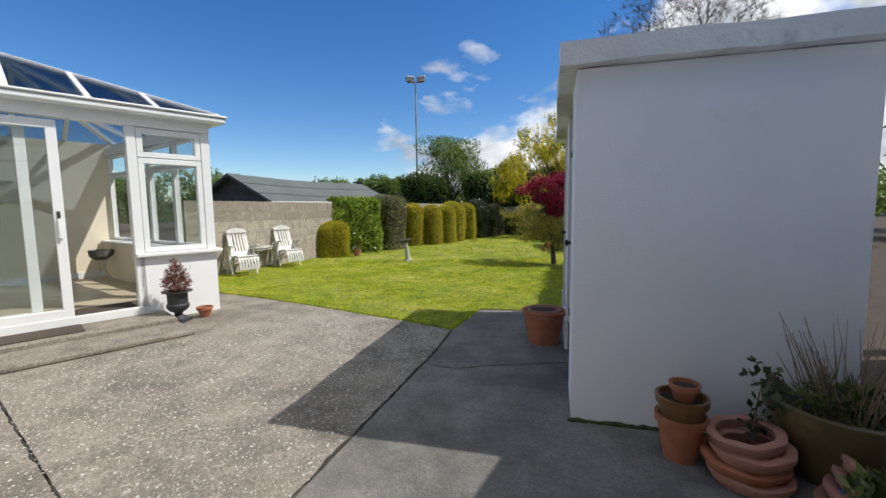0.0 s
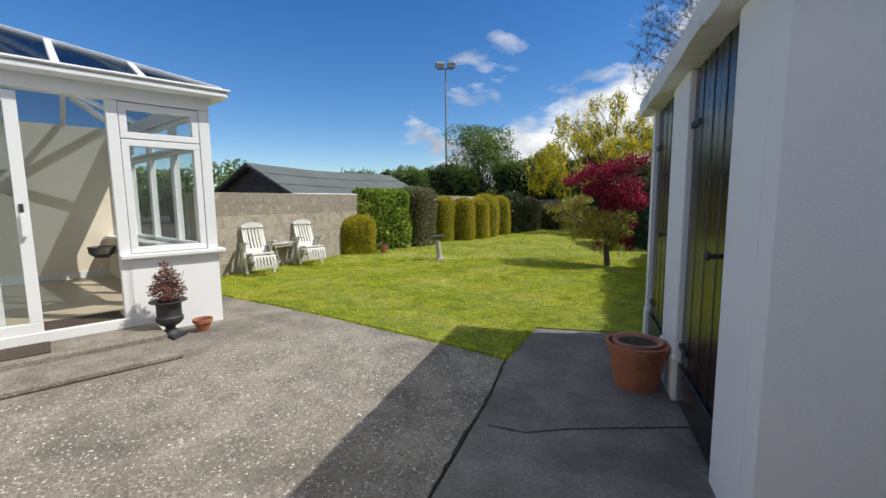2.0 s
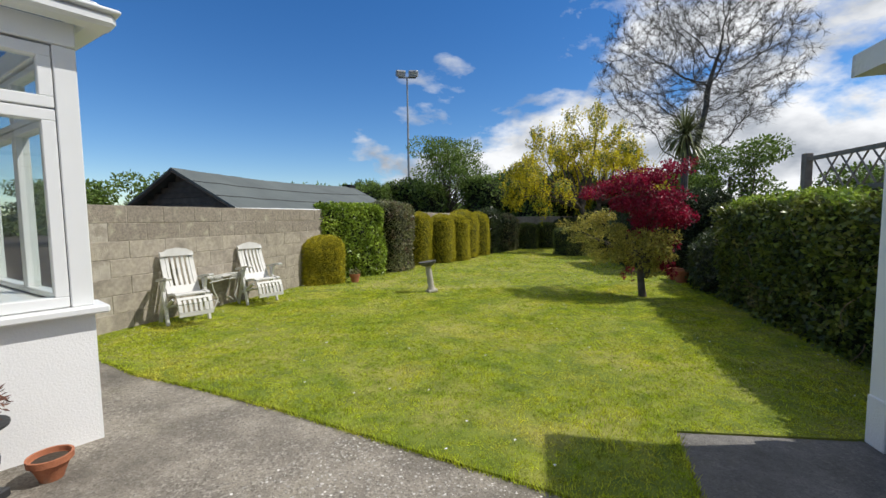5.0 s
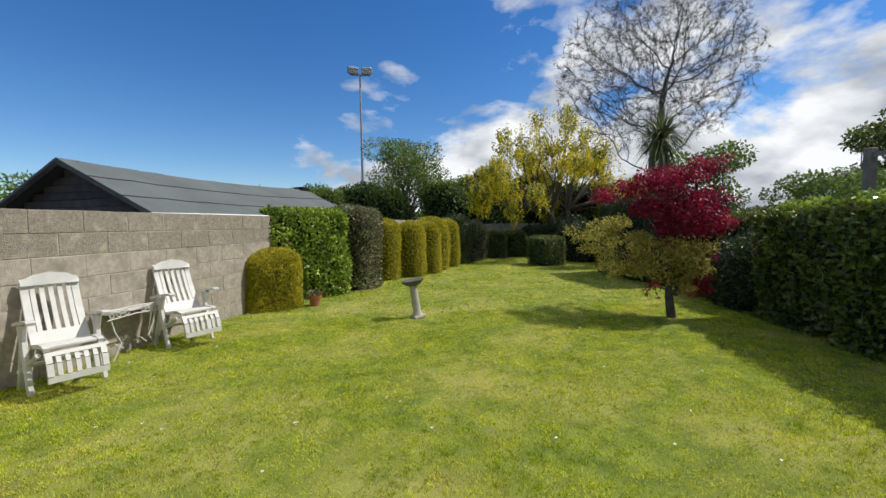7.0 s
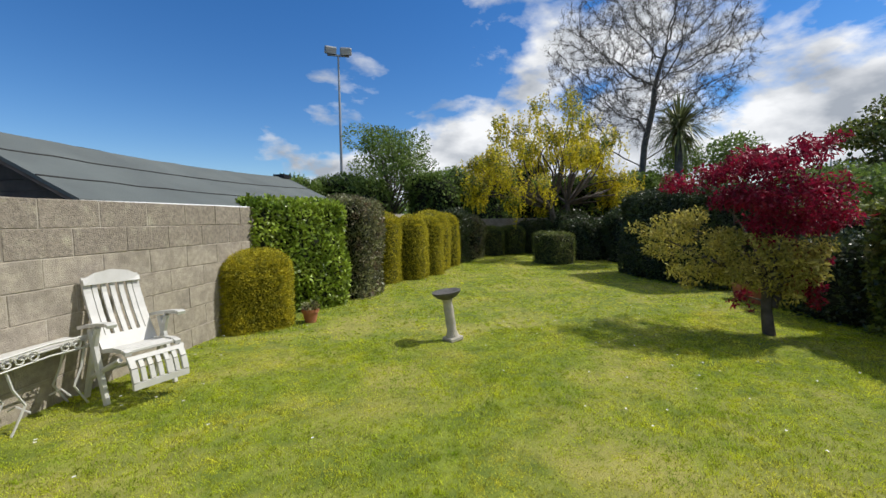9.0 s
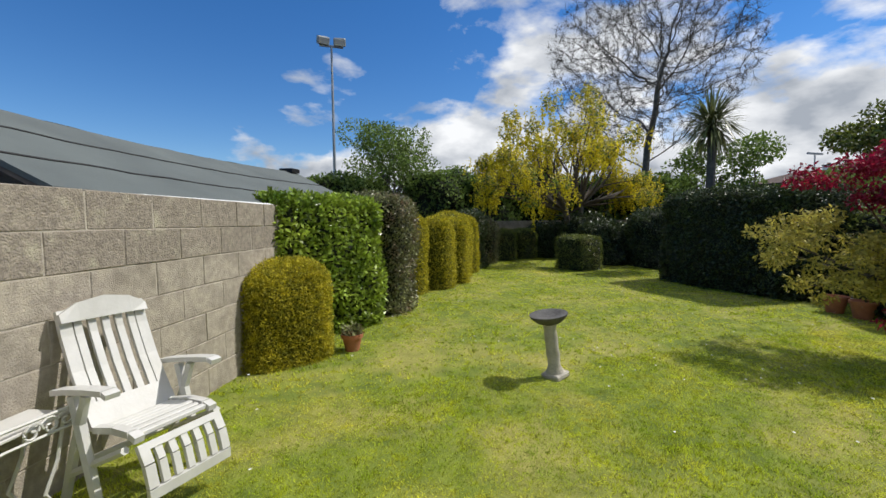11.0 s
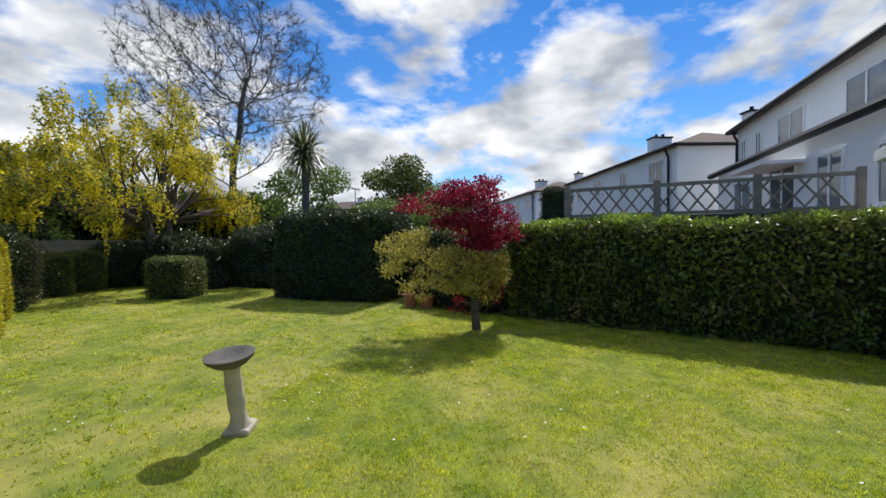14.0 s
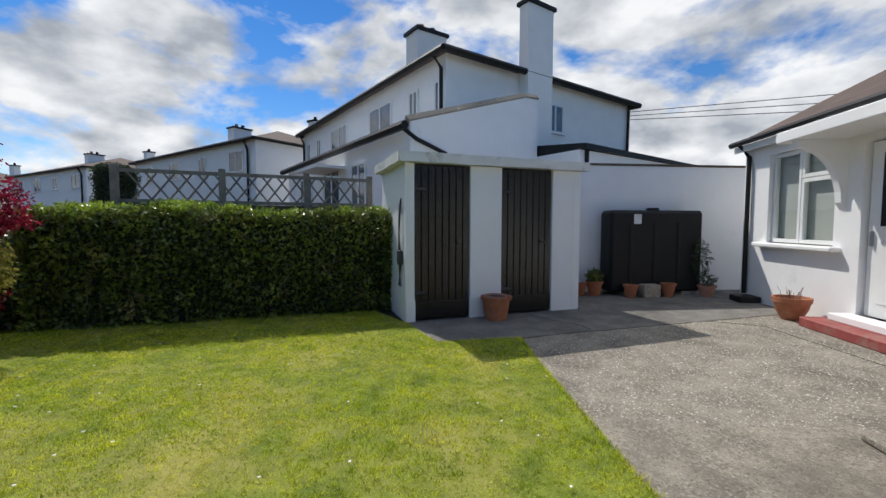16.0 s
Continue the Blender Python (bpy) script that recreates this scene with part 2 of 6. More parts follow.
M_TERRAG = mat("glazed_brown_pot", (0.23, 0.125, 0.045), (0.17, 0.085, 0.03), 0.3, 8, 0.1)
M_OLIVE = mat("olive_glazed_pot", (0.135, 0.105, 0.045), (0.10, 0.075, 0.03), 0.35, 6, 0.1, stain=(0.24, 0.14, 0.06), stain_scale=4)
M_PINK = mat("pale_terracotta", (0.50, 0.26, 0.19), (0.40, 0.19, 0.13), 0.8, 10, 0.3)
M_RESIN = mat("white_garden_resin", (0.64, 0.63, 0.60), (0.55, 0.54, 0.50), 0.5, 8, 0.1)
M_LEAD = mat("stone_basin", (0.14, 0.135, 0.125), (0.085, 0.08, 0.075), 0.9, 14, 0.7)
M_PALESTONE = mat("pale_stone", (0.52, 0.48, 0.41), (0.38, 0.35, 0.29), 0.9, 12, 0.7, 60)
M_BARK = mat("bark", (0.16, 0.13, 0.10), (0.08, 0.065, 0.05), 0.95, 10, 0.9, 40)
M_BARKG = mat("grey_bark", (0.13, 0.125, 0.11), (0.07, 0.065, 0.06), 0.95, 6, 0.6, 30)
M_RED = mat("maple_red_leaf", (0.38, 0.014, 0.05), (0.17, 0.008, 0.03), 0.5, 5, island=0.5, subsurface=0.45)
M_LIME = mat("maple_green_leaf", (0.55, 0.46, 0.10), (0.33, 0.31, 0.06), 0.6, 5, island=0.4, subsurface=0.45)
M_LAUREL = mat("laurel_leaf", (0.38, 0.48, 0.06), (0.16, 0.25, 0.03), 0.3, 3, island=0.5, subsurface=0.35)
M_PRIVET = mat("mottled_leaf", (0.27, 0.29, 0.12), (0.13, 0.13, 0.06), 0.4, 3, island=0.55, subsurface=0.25, stain=(0.27, 0.15, 0.12), stain_scale=5)
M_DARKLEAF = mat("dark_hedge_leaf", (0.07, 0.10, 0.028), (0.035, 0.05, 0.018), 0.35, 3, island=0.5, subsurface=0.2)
M_HEDGELEAF = mat("hedge_leaf", (0.22, 0.255, 0.045), (0.08, 0.11, 0.022), 0.34, 3, island=0.65, subsurface=0.3, stain=(0.36, 0.30, 0.12), stain_scale=2.5, stain_range=(0.55, 0.72))
M_GOLD = mat("golden_cypress", (0.66, 0.56, 0.03), (0.24, 0.24, 0.02), 0.75, 14, island=0.42, subsurface=0.35)
# darkened cypress yellow, the shade between the sprays put into colour
M_GOLDSHADE = mat("cypress_inside_shade", (0.12, 0.12, 0.012), (0.06, 0.065, 0.01), 0.95, 10)
# near-black green paints the deep shade behind the hedge leaves
M_SHADECORE = mat("hedge_inside_shade", (0.02, 0.026, 0.01), (0.012, 0.016, 0.007), 0.95, 10)
M_YELLOW = mat("laburnum_flower", (0.85, 0.70, 0.03), (0.60, 0.52, 0.03), 0.6, 2, island=0.35, subsurface=0.5)
M_GREEN = mat("tree_leaf", (0.21, 0.30, 0.055), (0.09, 0.15, 0.03), 0.55, 0.8, island=0.5, subsurface=0.4)
M_PALM = mat("palm_leaf", (0.20, 0.22, 0.08), (0.10, 0.12, 0.045), 0.4, 3, island=0.5, subsurface=0.2)
M_DRY = mat("dry_stems", (0.34, 0.25, 0.16), (0.20, 0.135, 0.08), 0.9, 8, island=0.4)
M_DRYRED = mat("withered_shrub", (0.22, 0.10, 0.07), (0.13, 0.06, 0.04), 0.9, 8, island=0.45)
M_STEEL = mat("galvanised_steel", (0.36, 0.38, 0.40), (0.30, 0.32, 0.34), 0.5, 5, metal=0.5)
M_ROOFTILE = mat("brown_roof_tile", (0.13, 0.085, 0.07), (0.08, 0.055, 0.045), 0.9, 4, 0.5, 12)
M_TRELLIS = mat("grey_trellis_wood", (0.27, 0.235, 0.20), (0.18, 0.155, 0.13), 0.9, 9, 0.3)
M_FENCE = mat("dark_fence", (0.10, 0.075, 0.055), None, 0.9, 9, 0.3)
M_MAT = mat("coir_mat", (0.11, 0.085, 0.06), (0.07, 0.05, 0.04), 0.98, 60, 1.0, 200)
M_REDSTEP = mat("red_step_paint", (0.33, 0.07, 0.06), (0.27, 0.055, 0.05), 0.6, 6, 0.2, stain=(0.3, 0.16, 0.13), stain_scale=5)
M_MOSS = mat("moss", (0.075, 0.085, 0.02), (0.04, 0.045, 0.012), 0.95, 30, 1.0)
M_PAPER = mat("white_paper", (0.8, 0.8, 0.8), None, 0.8)
M_BLUE = mat("blue_plastic", (0.05, 0.2, 0.5), None, 0.4)
M_LAMPGLASS = mat("lamp_glass", (0.6, 0.62, 0.62), None, 0.2)
M_CURTAIN = mat("pale_net_curtain", (0.55, 0.57, 0.54), None, 0.9, 12, scales=(8, 8, 0.5))


# ---- tools ----
def part(name, bm, material, parent=None, label="", m=None, smooth=False):
    me = bpy.data.meshes.new(name)
    bmesh.ops.recalc_face_normals(bm, faces=bm.faces[:])
    bm.to_mesh(me)
    bm.free()
    me.materials.append(material)
    if smooth:
        me.polygons.foreach_set("use_smooth", [True] * len(me.polygons))
        me.set_sharp_from_angle(angle=radians(40))
    ob = new(name, me)
    if parent is not None:
        ob.parent = parent
    if m is not None:
        ob.matrix_basis = m
    if label:
        ob["label"] = label
    return ob


def empty(name, m, label, category, group="", kind=""):
    ob = new(name)
    ob.empty_display_size = 0.1
    ob.matrix_basis = m
    return tagged(ob, label, category, group, kind)


def npmesh(name, verts, faces, material, parent=None, m=None):
    me = bpy.data.meshes.new(name)
    nf, k = faces.shape
    me.vertices.add(len(verts))
    me.vertices.foreach_set("co", np.ascontiguousarray(verts, dtype=np.float32).ravel())
    me.loops.add(nf * k)
    me.loops.foreach_set("vertex_index", np.ascontiguousarray(faces, dtype=np.int32).ravel())
    me.polygons.add(nf)
    me.polygons.foreach_set("loop_start", np.arange(0, nf * k, k, dtype=np.int32))
    me.update(calc_edges=True)
    me.validate()
    me.materials.append(material)
    ob = new(name, me)
    if parent is not None:
        ob.parent = parent
    if m is not None:
        ob.matrix_basis = m
    return ob


def box(bm, x0, y0, z0, x1, y1, z1, bevel=0.0, m=None):
    r = bmesh.ops.create_cube(bm, size=1)
    vs = r["verts"]
    bmesh.ops.transform(bm, verts=vs, matrix=Matrix.Translation(((x0 + x1) / 2, (y0 + y1) / 2, (z0 + z1) / 2)) @ Matrix.Diagonal((abs(x1 - x0), abs(y1 - y0), abs(z1 - z0), 1)))
    if m is not None:
        bmesh.ops.transform(bm, verts=vs, matrix=m)
    if bevel:
        es = list({e for v in vs for e in v.link_edges})
        bmesh.ops.bevel(bm, geom=es, offset=bevel, segments=1, affect="EDGES")
    return bm


def B(*a, bevel=0.0, m=None):
    return box(bmesh.new(), *a, bevel=bevel, m=m)


def lathe(bm, profile, seg=28, m=None):
    rings = []
    for r, z in profile:
        rings.append([bm.verts.new((r * math.cos(2 * math.pi * i / seg), r * math.sin(2 * math.pi * i / seg), z)) for i in range(seg)])
    for a, b in zip(rings, rings[1:]):
        for i in range(seg):
            bm.faces.new((a[i], a[(i + 1) % seg], b[(i + 1) % seg], b[i]))
    bm.faces.new(rings[0][::-1])
    bm.faces.new(rings[-1])
    if m is not None:
        bmesh.ops.transform(bm, verts=[v for r in rings for v in r], matrix=m)
    return bm


def tube(bm, pts, radii, seg=6):
    pts = [Vector(p) for p in pts]
    if not hasattr(radii, "__len__"):
        radii = [radii] * len(pts)
    rings = []
    for i, p in enumerate(pts):
        d = (pts[min(i + 1, len(pts) - 1)] - pts[max(i - 1, 0)]).normalized()
        u = d.cross(Vector((0, 0, 1)) if abs(d.z) < 0.9 else Vector((1, 0, 0))).normalized()
        v = d.cross(u)
        rings.append([bm.verts.new(p + radii[i] * (u * math.cos(2 * math.pi * k / seg) + v * math.sin(2 * math.pi * k / seg))) for k in range(seg)])
    for a, b in zip(rings, rings[1:]):
        for k in range(seg):
            bm.faces.new((a[k], a[(k + 1) % seg], b[(k + 1) % seg], b[k]))
    bm.faces.new(rings[0][::-1])
    bm.faces.new(rings[-1])
    return bm


def prism(bm, outline, z0, z1):
    lo = [bm.verts.new((x, y, z0)) for x, y in outline]
    hi = [bm.verts.new((x, y, z1)) for x, y in outline]
    bm.faces.new(lo[::-1])
    bm.faces.new(hi)
    n = len(outline)
    for i in range(n):
        bm.faces.new((lo[i], lo[(i + 1) % n], hi[(i + 1) % n], hi[i]))
    return bm


rng = np.random.default_rng(7)


def unit(v):
    return v / np.maximum(np.linalg.norm(v, axis=1, keepdims=True), 1e-9)


def leaf_arrays(P, Nrm, length, width, spread=0.7, droop=0.0):
    """Folded pointed leaves at the points P, leaning off the directions Nrm."""
    n = len(P)
    d = unit(Nrm * (1 - spread) + rng.normal(size=(n, 3)) * spread)
    d[:, 2] -= droop
    d = unit(d)
    side = unit(np.cross(d, rng.normal(size=(n, 3))))
    up = np.cross(side, d)
    L = (length * rng.uniform(0.6, 1.3, n))[:, None]
    W = (width * rng.uniform(0.7, 1.2, n))[:, None]
    a, t = P, P + d * L
    mid = P + d * L * 0.5 + up * W * 0.25
    l, r = mid + side * W * 0.5 - up * W * 0.3, mid - side * W * 0.5 - up * W * 0.3
    V = np.stack([a, l, t, r], 1).reshape(-1, 3)
    i = np.arange(n)[:, None] * 4
    Fc = np.concatenate([i + [0, 1, 2], i + [0, 2, 3]], 0)
    return V, Fc


def leaves(name, P, Nrm, length, width, material, parent, spread=0.7, droop=0.0):
    V, Fc = leaf_arrays(P, Nrm, length, width, spread, droop)
    ob = npmesh(name, V, Fc, material, parent)
    ob["kind"] = "stuff"
    return ob


def wobble(p, amount, f=2.0, seed=0.0):
    return amount * (np.sin(p[:, 0] * f + seed) * np.sin(p[:, 1] * f * 1.3 + 1.7 * seed) + np.sin(p[:, 2] * f * 1.7 + p[:, 0] * f * 0.9 + 2.3 * seed) * 0.7
                     + 0.5 * np.sin(p[:, 0] * f * 3.1 + p[:, 1] * f * 2.7 + seed) * np.sin(p[:, 2] * f * 3.7))


def round_box(n, hx, hy, h, r, top_r=None, taper=0.0, bottom=True):
    """Random points and normals on a box 2hx by 2hy by h that stands on z = 0, its edges rounded by r."""
    areas = np.array([hy * h, hy * h, hx * h, hx * h, 2 * hx * hy])
    k = rng.choice(5, n, p=areas / areas.sum())
    u, v = rng.uniform(-1, 1, n), rng.uniform(0, 1, n)
    P = np.zeros((n, 3))
    for s, sgn in ((0, -1), (1, 1)):
        q = k == s
        P[q] = np.stack([np.full(q.sum(), sgn * hx), u[q] * hy, v[q] * h], 1)
    for s, sgn in ((2, -1), (3, 1)):
        q = k == s
        P[q] = np.stack([u[q] * hx, np.full(q.sum(), sgn * hy), v[q] * h], 1)
    q = k == 4
    P[q] = np.stack([u[q] * hx, (2 * v[q] - 1) * hy, np.full(q.sum(), h)], 1)
    return round_map(P, hx, hy, h, r)


def round_map(P, hx, hy, h, r):
    r = min(r, hx * 0.98, hy * 0.98)
    inner = np.stack([np.clip(P[:, 0], -hx + r, hx - r), np.clip(P[:, 1], -hy + r, hy - r), np.clip(P[:, 2], r * 0.35, h - r)], 1)
    d = unit(P - inner)
    return inner + d * r, d


def core_mesh(hx, hy, h, r, shrink, seed, amount):
    bm = bmesh.new()
    bmesh.ops.create_cube(bm, size=2)
    bmesh.ops.subdivide_edges(bm, edges=bm.edges[:], cuts=9, use_grid_fill=True)
    P = np.array([v.co[:] for v in bm.verts])
    P = np.stack([P[:, 0] * hx, P[:, 1] * hy, (P[:, 2] + 1) / 2 * h], 1)
    Q, d = round_map(P, hx, hy, h, r)
    Q = Q + d * wobble(Q, amount, 2.2, seed)[:, None]
    for v, q, e in zip(bm.verts, Q, d):
        v.co = Vector(q) - Vector(e) * shrink
        v.co.z = max(v.co.z, 0.0)
    return bm


def bush(name, m, hx, hy, h, r, n, leaf, material, core_material, label, category, group="", amount=0.03, depth=0.07, spread=0.7, seed=1.0, stemmed=0.0):
    """A clipped shrub or hedge: a dense inside, coloured dark for its shade, with leaves all over it."""
    ob = empty(name, m, label, category, group)
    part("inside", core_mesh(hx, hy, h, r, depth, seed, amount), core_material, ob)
    P, d = round_box(n, hx, hy, h, r)
    P = P + d * (wobble(P, amount, 2.2, seed) + rng.uniform(-depth, 0.02, n))[:, None]
    P[:, 2] = np.maximum(P[:, 2], 0.02)
    leaves("leaves", P, d, leaf[0], leaf[1], material, ob, spread)
    return ob

# ---- ground ----
S_SHED = pose(0.76, 2.40, 0, 0, 0, -15.0)
S_HOUSE = pose(-0.38, -0.67, 0, 0, 0, 47.5)
S_WALL = pose(-3.46, 10.6, 0, 0, 0, -22.5)
S_OUT = pose(-3.3, 10.6, 0, 0, 0, -26.57)

ground = part("ground", B(-400, -400, -0.3, 400, 400, -0.06), M_SOIL)
tagged(ground, "dark bare earth beneath the gardens", "ground", kind="structure")

LAWN = [(0.075, 4.31), (0.44, 5.16), (1.40, 4.985), (1.60, 5.0), (2.3, 5.0), (3.9, 9.0), (5.2, 11.5), (5.6, 15.5), (6.5, 20.4), (1.2, 20.6), (-3.4, 11.0), (-5.6, 6.3), (-4.6, 6.97),
        (-3.97, 6.78), (-3.45, 6.41), (-2.75, 6.06), (-2.0, 5.64), (-1.0, 5.02), (-0.43, 4.67)]
lawn = part("lawn", prism(bmesh.new(), LAWN, -0.06, 0.012), M_LAWN)
tagged(lawn, "mown green lawn dotted with daisies, straw-coloured in patches", "lawn", kind="structure")


def slab(outline, top=0.0):
    bm = prism(bmesh.new(), outline, -0.06, top)
    return bm


patio = part("pavement", slab([(-0.43, 4.69), (-1.0, 5.04), (-2.0, 5.66), (-2.75, 6.08), (-3.45, 6.43), (-3.97, 6.80), (-4.6, 7.0), (-6.2, 5.2), (-3.6, 3.15), (-1.25, 1.40), (-0.72, 1.68), (-0.085, 3.66), (0.075, 4.33)]), M_CONC)
tagged(patio, "weathered grey-brown concrete patio with exposed aggregate and cracks", "patio", kind="structure")
part("slab", slab([(-6.2, 5.17), (-3.6, 3.13), (-1.25, 1.385), (-0.735, 1.655), (-2.3, -3.3), (-8, -2)]), M_CONC, patio)
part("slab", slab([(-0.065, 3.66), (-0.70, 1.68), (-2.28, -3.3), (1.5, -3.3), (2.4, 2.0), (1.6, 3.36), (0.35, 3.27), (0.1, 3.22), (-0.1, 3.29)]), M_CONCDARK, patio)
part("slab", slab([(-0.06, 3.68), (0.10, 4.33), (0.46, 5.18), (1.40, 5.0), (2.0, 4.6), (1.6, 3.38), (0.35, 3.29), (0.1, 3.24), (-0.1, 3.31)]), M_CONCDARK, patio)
part("joint", B(-8, -3.4, -0.058, 2.6, 6.6, -0.018), M_JOINT, patio, "dirt-filled joint between slabs")

# pebbles showing in the worn concrete
n = 60000
gx, gy = rng.uniform(-4.6, 1.2, n), rng.uniform(0.4, 6.4, n)
keep = (gy < 4.5 - 0.62 * (gx + 0.2)) & (gx < -0.10 + 0.31 * (gy - 3.66)) & (rng.uniform(0, 1, n) < np.clip(1.1 - 0.1 * np.abs(gx + 1.2), 0.2, 1)) & ((gx + 0.38) * 0.6756 + (gy + 0.67) * 0.7373 > 0.4)
hb = -(gx + 0.38) * 0.7373 + (gy + 0.67) * 0.6756
keep &= hb < 4.85
cx, cy = gx[keep], gy[keep]
n = len(cx)
s = 0.003 + 0.010 * rng.uniform(0, 1, n) ** 2.5
ang = rng.uniform(0, 6.28, n)
V = []
for k in range(5):
    a = ang + k * 2 * math.pi / 5
    V.append(np.stack([cx + np.cos(a) * s * rng.uniform(0.7, 1.2, n), cy + np.sin(a) * s * rng.uniform(0.7, 1.2, n), np.full(n, -0.002)], 1))
V.append(np.stack([cx, cy, 0.002 + s * 0.18], 1))
V = np.stack(V, 1).reshape(-1, 3)
i = np.arange(n)[:, None] * 6
npmesh("pebbles", V, np.concatenate([i + [k, (k + 1) % 5, 5] for k in range(5)], 0), M_STONE, patio)["kind"] = "stuff"


def crack(name, pts, width, label):
    """A ragged dirt-filled crack that follows pts over the concrete."""
    bm = bmesh.new()
    P = []
    for (xa, ya), (xb, yb) in zip(pts, pts[1:]):
        k = max(2, int(math.hypot(xb - xa, yb - ya) / 0.035))
        P += [(xa + (xb - xa) * q / k, ya + (yb - ya) * q / k) for q in range(k)]
    P.append(pts[-1])
    rows = []
    for q, (x, y) in enumerate(P):
        a, c = P[max(q - 1, 0)], P[min(q + 1, len(P) - 1)]
        d = Vector((c[0] - a[0], c[1] - a[1])).normalized()
        nx, ny = -d.y, d.x
        off = 0.016 * noise.noise(Vector((x * 6, y * 6, 1.0))) + 0.008 * noise.noise(Vector((x * 21, y * 21, 4.0)))
        w = width * max(0.12, 0.6 + 1.3 * noise.noise(Vector((x * 9, y * 9, 8.0))))
        rows.append([bm.verts.new((x + nx * (off + s * w), y + ny * (off + s * w), z)) for s, z in ((-0.5, 0.0005), (-0.2, 0.0035), (0.2, 0.0035), (0.5, 0.0005))])
    for a, c in zip(rows, rows[1:]):
        for q in range(3):
            bm.faces.new((a[q], a[q + 1], c[q + 1], c[q]))
    return part(name, bm, M_JOINT, patio, label)


crack("crack", [(-1.30, -0.2), (-0.72, 1.66), (-0.08, 3.66), (0.08, 4.28)], 0.030, "ragged dirt-filled crack between slabs")
crack("crack", [(-6.0, 5.02), (-3.6, 3.14), (-1.25, 1.39), (-0.74, 1.66)], 0.016, "ragged dirt-filled crack between slabs")

def inside(poly, x, y):
    c = np.zeros(len(x), bool)
    j = len(poly) - 1
    for i in range(len(poly)):
        xi, yi, xj, yj = *poly[i], *poly[j]
        c ^= ((yi > y) != (yj > y)) & (x < (xj - xi) * (y - yi) / (yj - yi + 1e-12) + xi)
        j = i
    return c


def grass_field(n, x0, x1, y0, y1, hgt, wid, name="grass"):
    x, y = rng.uniform(x0, x1, n), rng.uniform(y0, y1, n)
    # two blades in three stand in tufts
    tuft = n // 24
    own = rng.integers(0, tuft, n)
    loose = rng.uniform(0, 1, n) < 0.34
    x = np.where(loose, x, x[own] + rng.normal(0, 0.014, n))
    y = np.where(loose, y, y[own] + rng.normal(0, 0.014, n))
    k = inside(LAWN, x, y)
    x, y = x[k], y[k]
    n = len(x)
    a = rng.uniform(0, 6.28, n)
    lean = rng.uniform(0.1, 1.5, n) * hgt
    b = rng.uniform(0, 6.28, n)
    hh = hgt * rng.uniform(0.4, 1.25, n) * (1 + 0.35 * np.sin(x * 3.1 + 1) * np.sin(y * 2.7))
    w = wid * rng.uniform(0.7, 1.3, n)
    base = np.stack([x, y, np.full(n, 0.010)], 1)
    sd = np.stack([np.cos(a) * w, np.sin(a) * w, np.zeros(n)], 1)
    tip = base + np.stack([np.cos(b) * lean, np.sin(b) * lean, hh], 1)
    V = np.stack([base - sd, base + sd, tip], 1).reshape(-1, 3)
    ob = npmesh(name, V, np.arange(3 * n).reshape(-1, 3), M_GRASS)
    return tagged(ob, "short mown lawn grass, bright green with yellow patches", "grass", kind="stuff")


grass_field(800000, -5.6, 3.9, 4.3, 10.2, 0.017, 0.0022)
EDGE = [(0.44, 5.16), (0.075, 4.31), (-0.43, 4.67), (-1.0, 5.02), (-2.0, 5.64), (-2.75, 6.06), (-3.45, 6.41), (-3.97, 6.78)]
ex, ey = [], []
for (xa, ya), (xb, yb) in zip(EDGE, EDGE[1:]):
    k = int(900 * math.hypot(xb - xa, yb - ya))
    f = rng.uniform(0, 1, k)
    ex.append(xa + (xb - xa) * f)
    ey.append(ya + (yb - ya) * f)
ex, ey = np.concatenate(ex), np.concatenate(ey)
n = len(ex)
ex, ey = ex + rng.normal(0, 0.012, n), ey + rng.normal(0, 0.012, n)
b = rng.uniform(0, 6.28, n)
hh = rng.uniform(0.012, 0.045, n)
base = np.stack([ex, ey, np.full(n, 0.0)], 1)
sd = np.stack([np.cos(b) * 0.0025, np.sin(b) * 0.0025, np.zeros(n)], 1)
tip = base + np.stack([np.sin(b) * hh * 0.8, -np.cos(b) * hh * 0.8, hh], 1)
V = np.stack([base - sd, base + sd, tip], 1).reshape(-1, 3)
tagged(npmesh("edge_grass", V, np.arange(3 * n).reshape(-1, 3), M_GRASS), "ragged grass overhanging the concrete edge", "grass", kind="stuff")
grass_field(280000, -4.0, 6.0, 10.2, 21, 0.020, 0.0040)

n = 900
x, y = rng.uniform(-5, 6, n), rng.uniform(4.5, 19, n)
k = inside(LAWN, x, y) & (np.sin(x * 1.3 + 0.5) * np.sin(y * 0.9) + rng.uniform(-0.6, 0.6, n) > -0.1)
x, y = x[k], y[k]
n = len(x)
V, i = [], np.arange(n)[:, None] * 6
for q in range(6):
    V.append(np.stack([x + 0.009 * np.cos(q * 1.047), y + 0.009 * np.sin(q * 1.047), np.full(n, 0.036) + 0.004 * (q % 2)], 1))
dai = npmesh("daisies", np.stack(V, 1).reshape(-1, 3), np.concatenate([i + [0, 1, 2], i + [0, 2, 3], i + [0, 3, 4], i + [0, 4, 5]], 0), M_DAISY)
tagged(dai, "small white daisies scattered over the lawn", "daisies", kind="stuff")

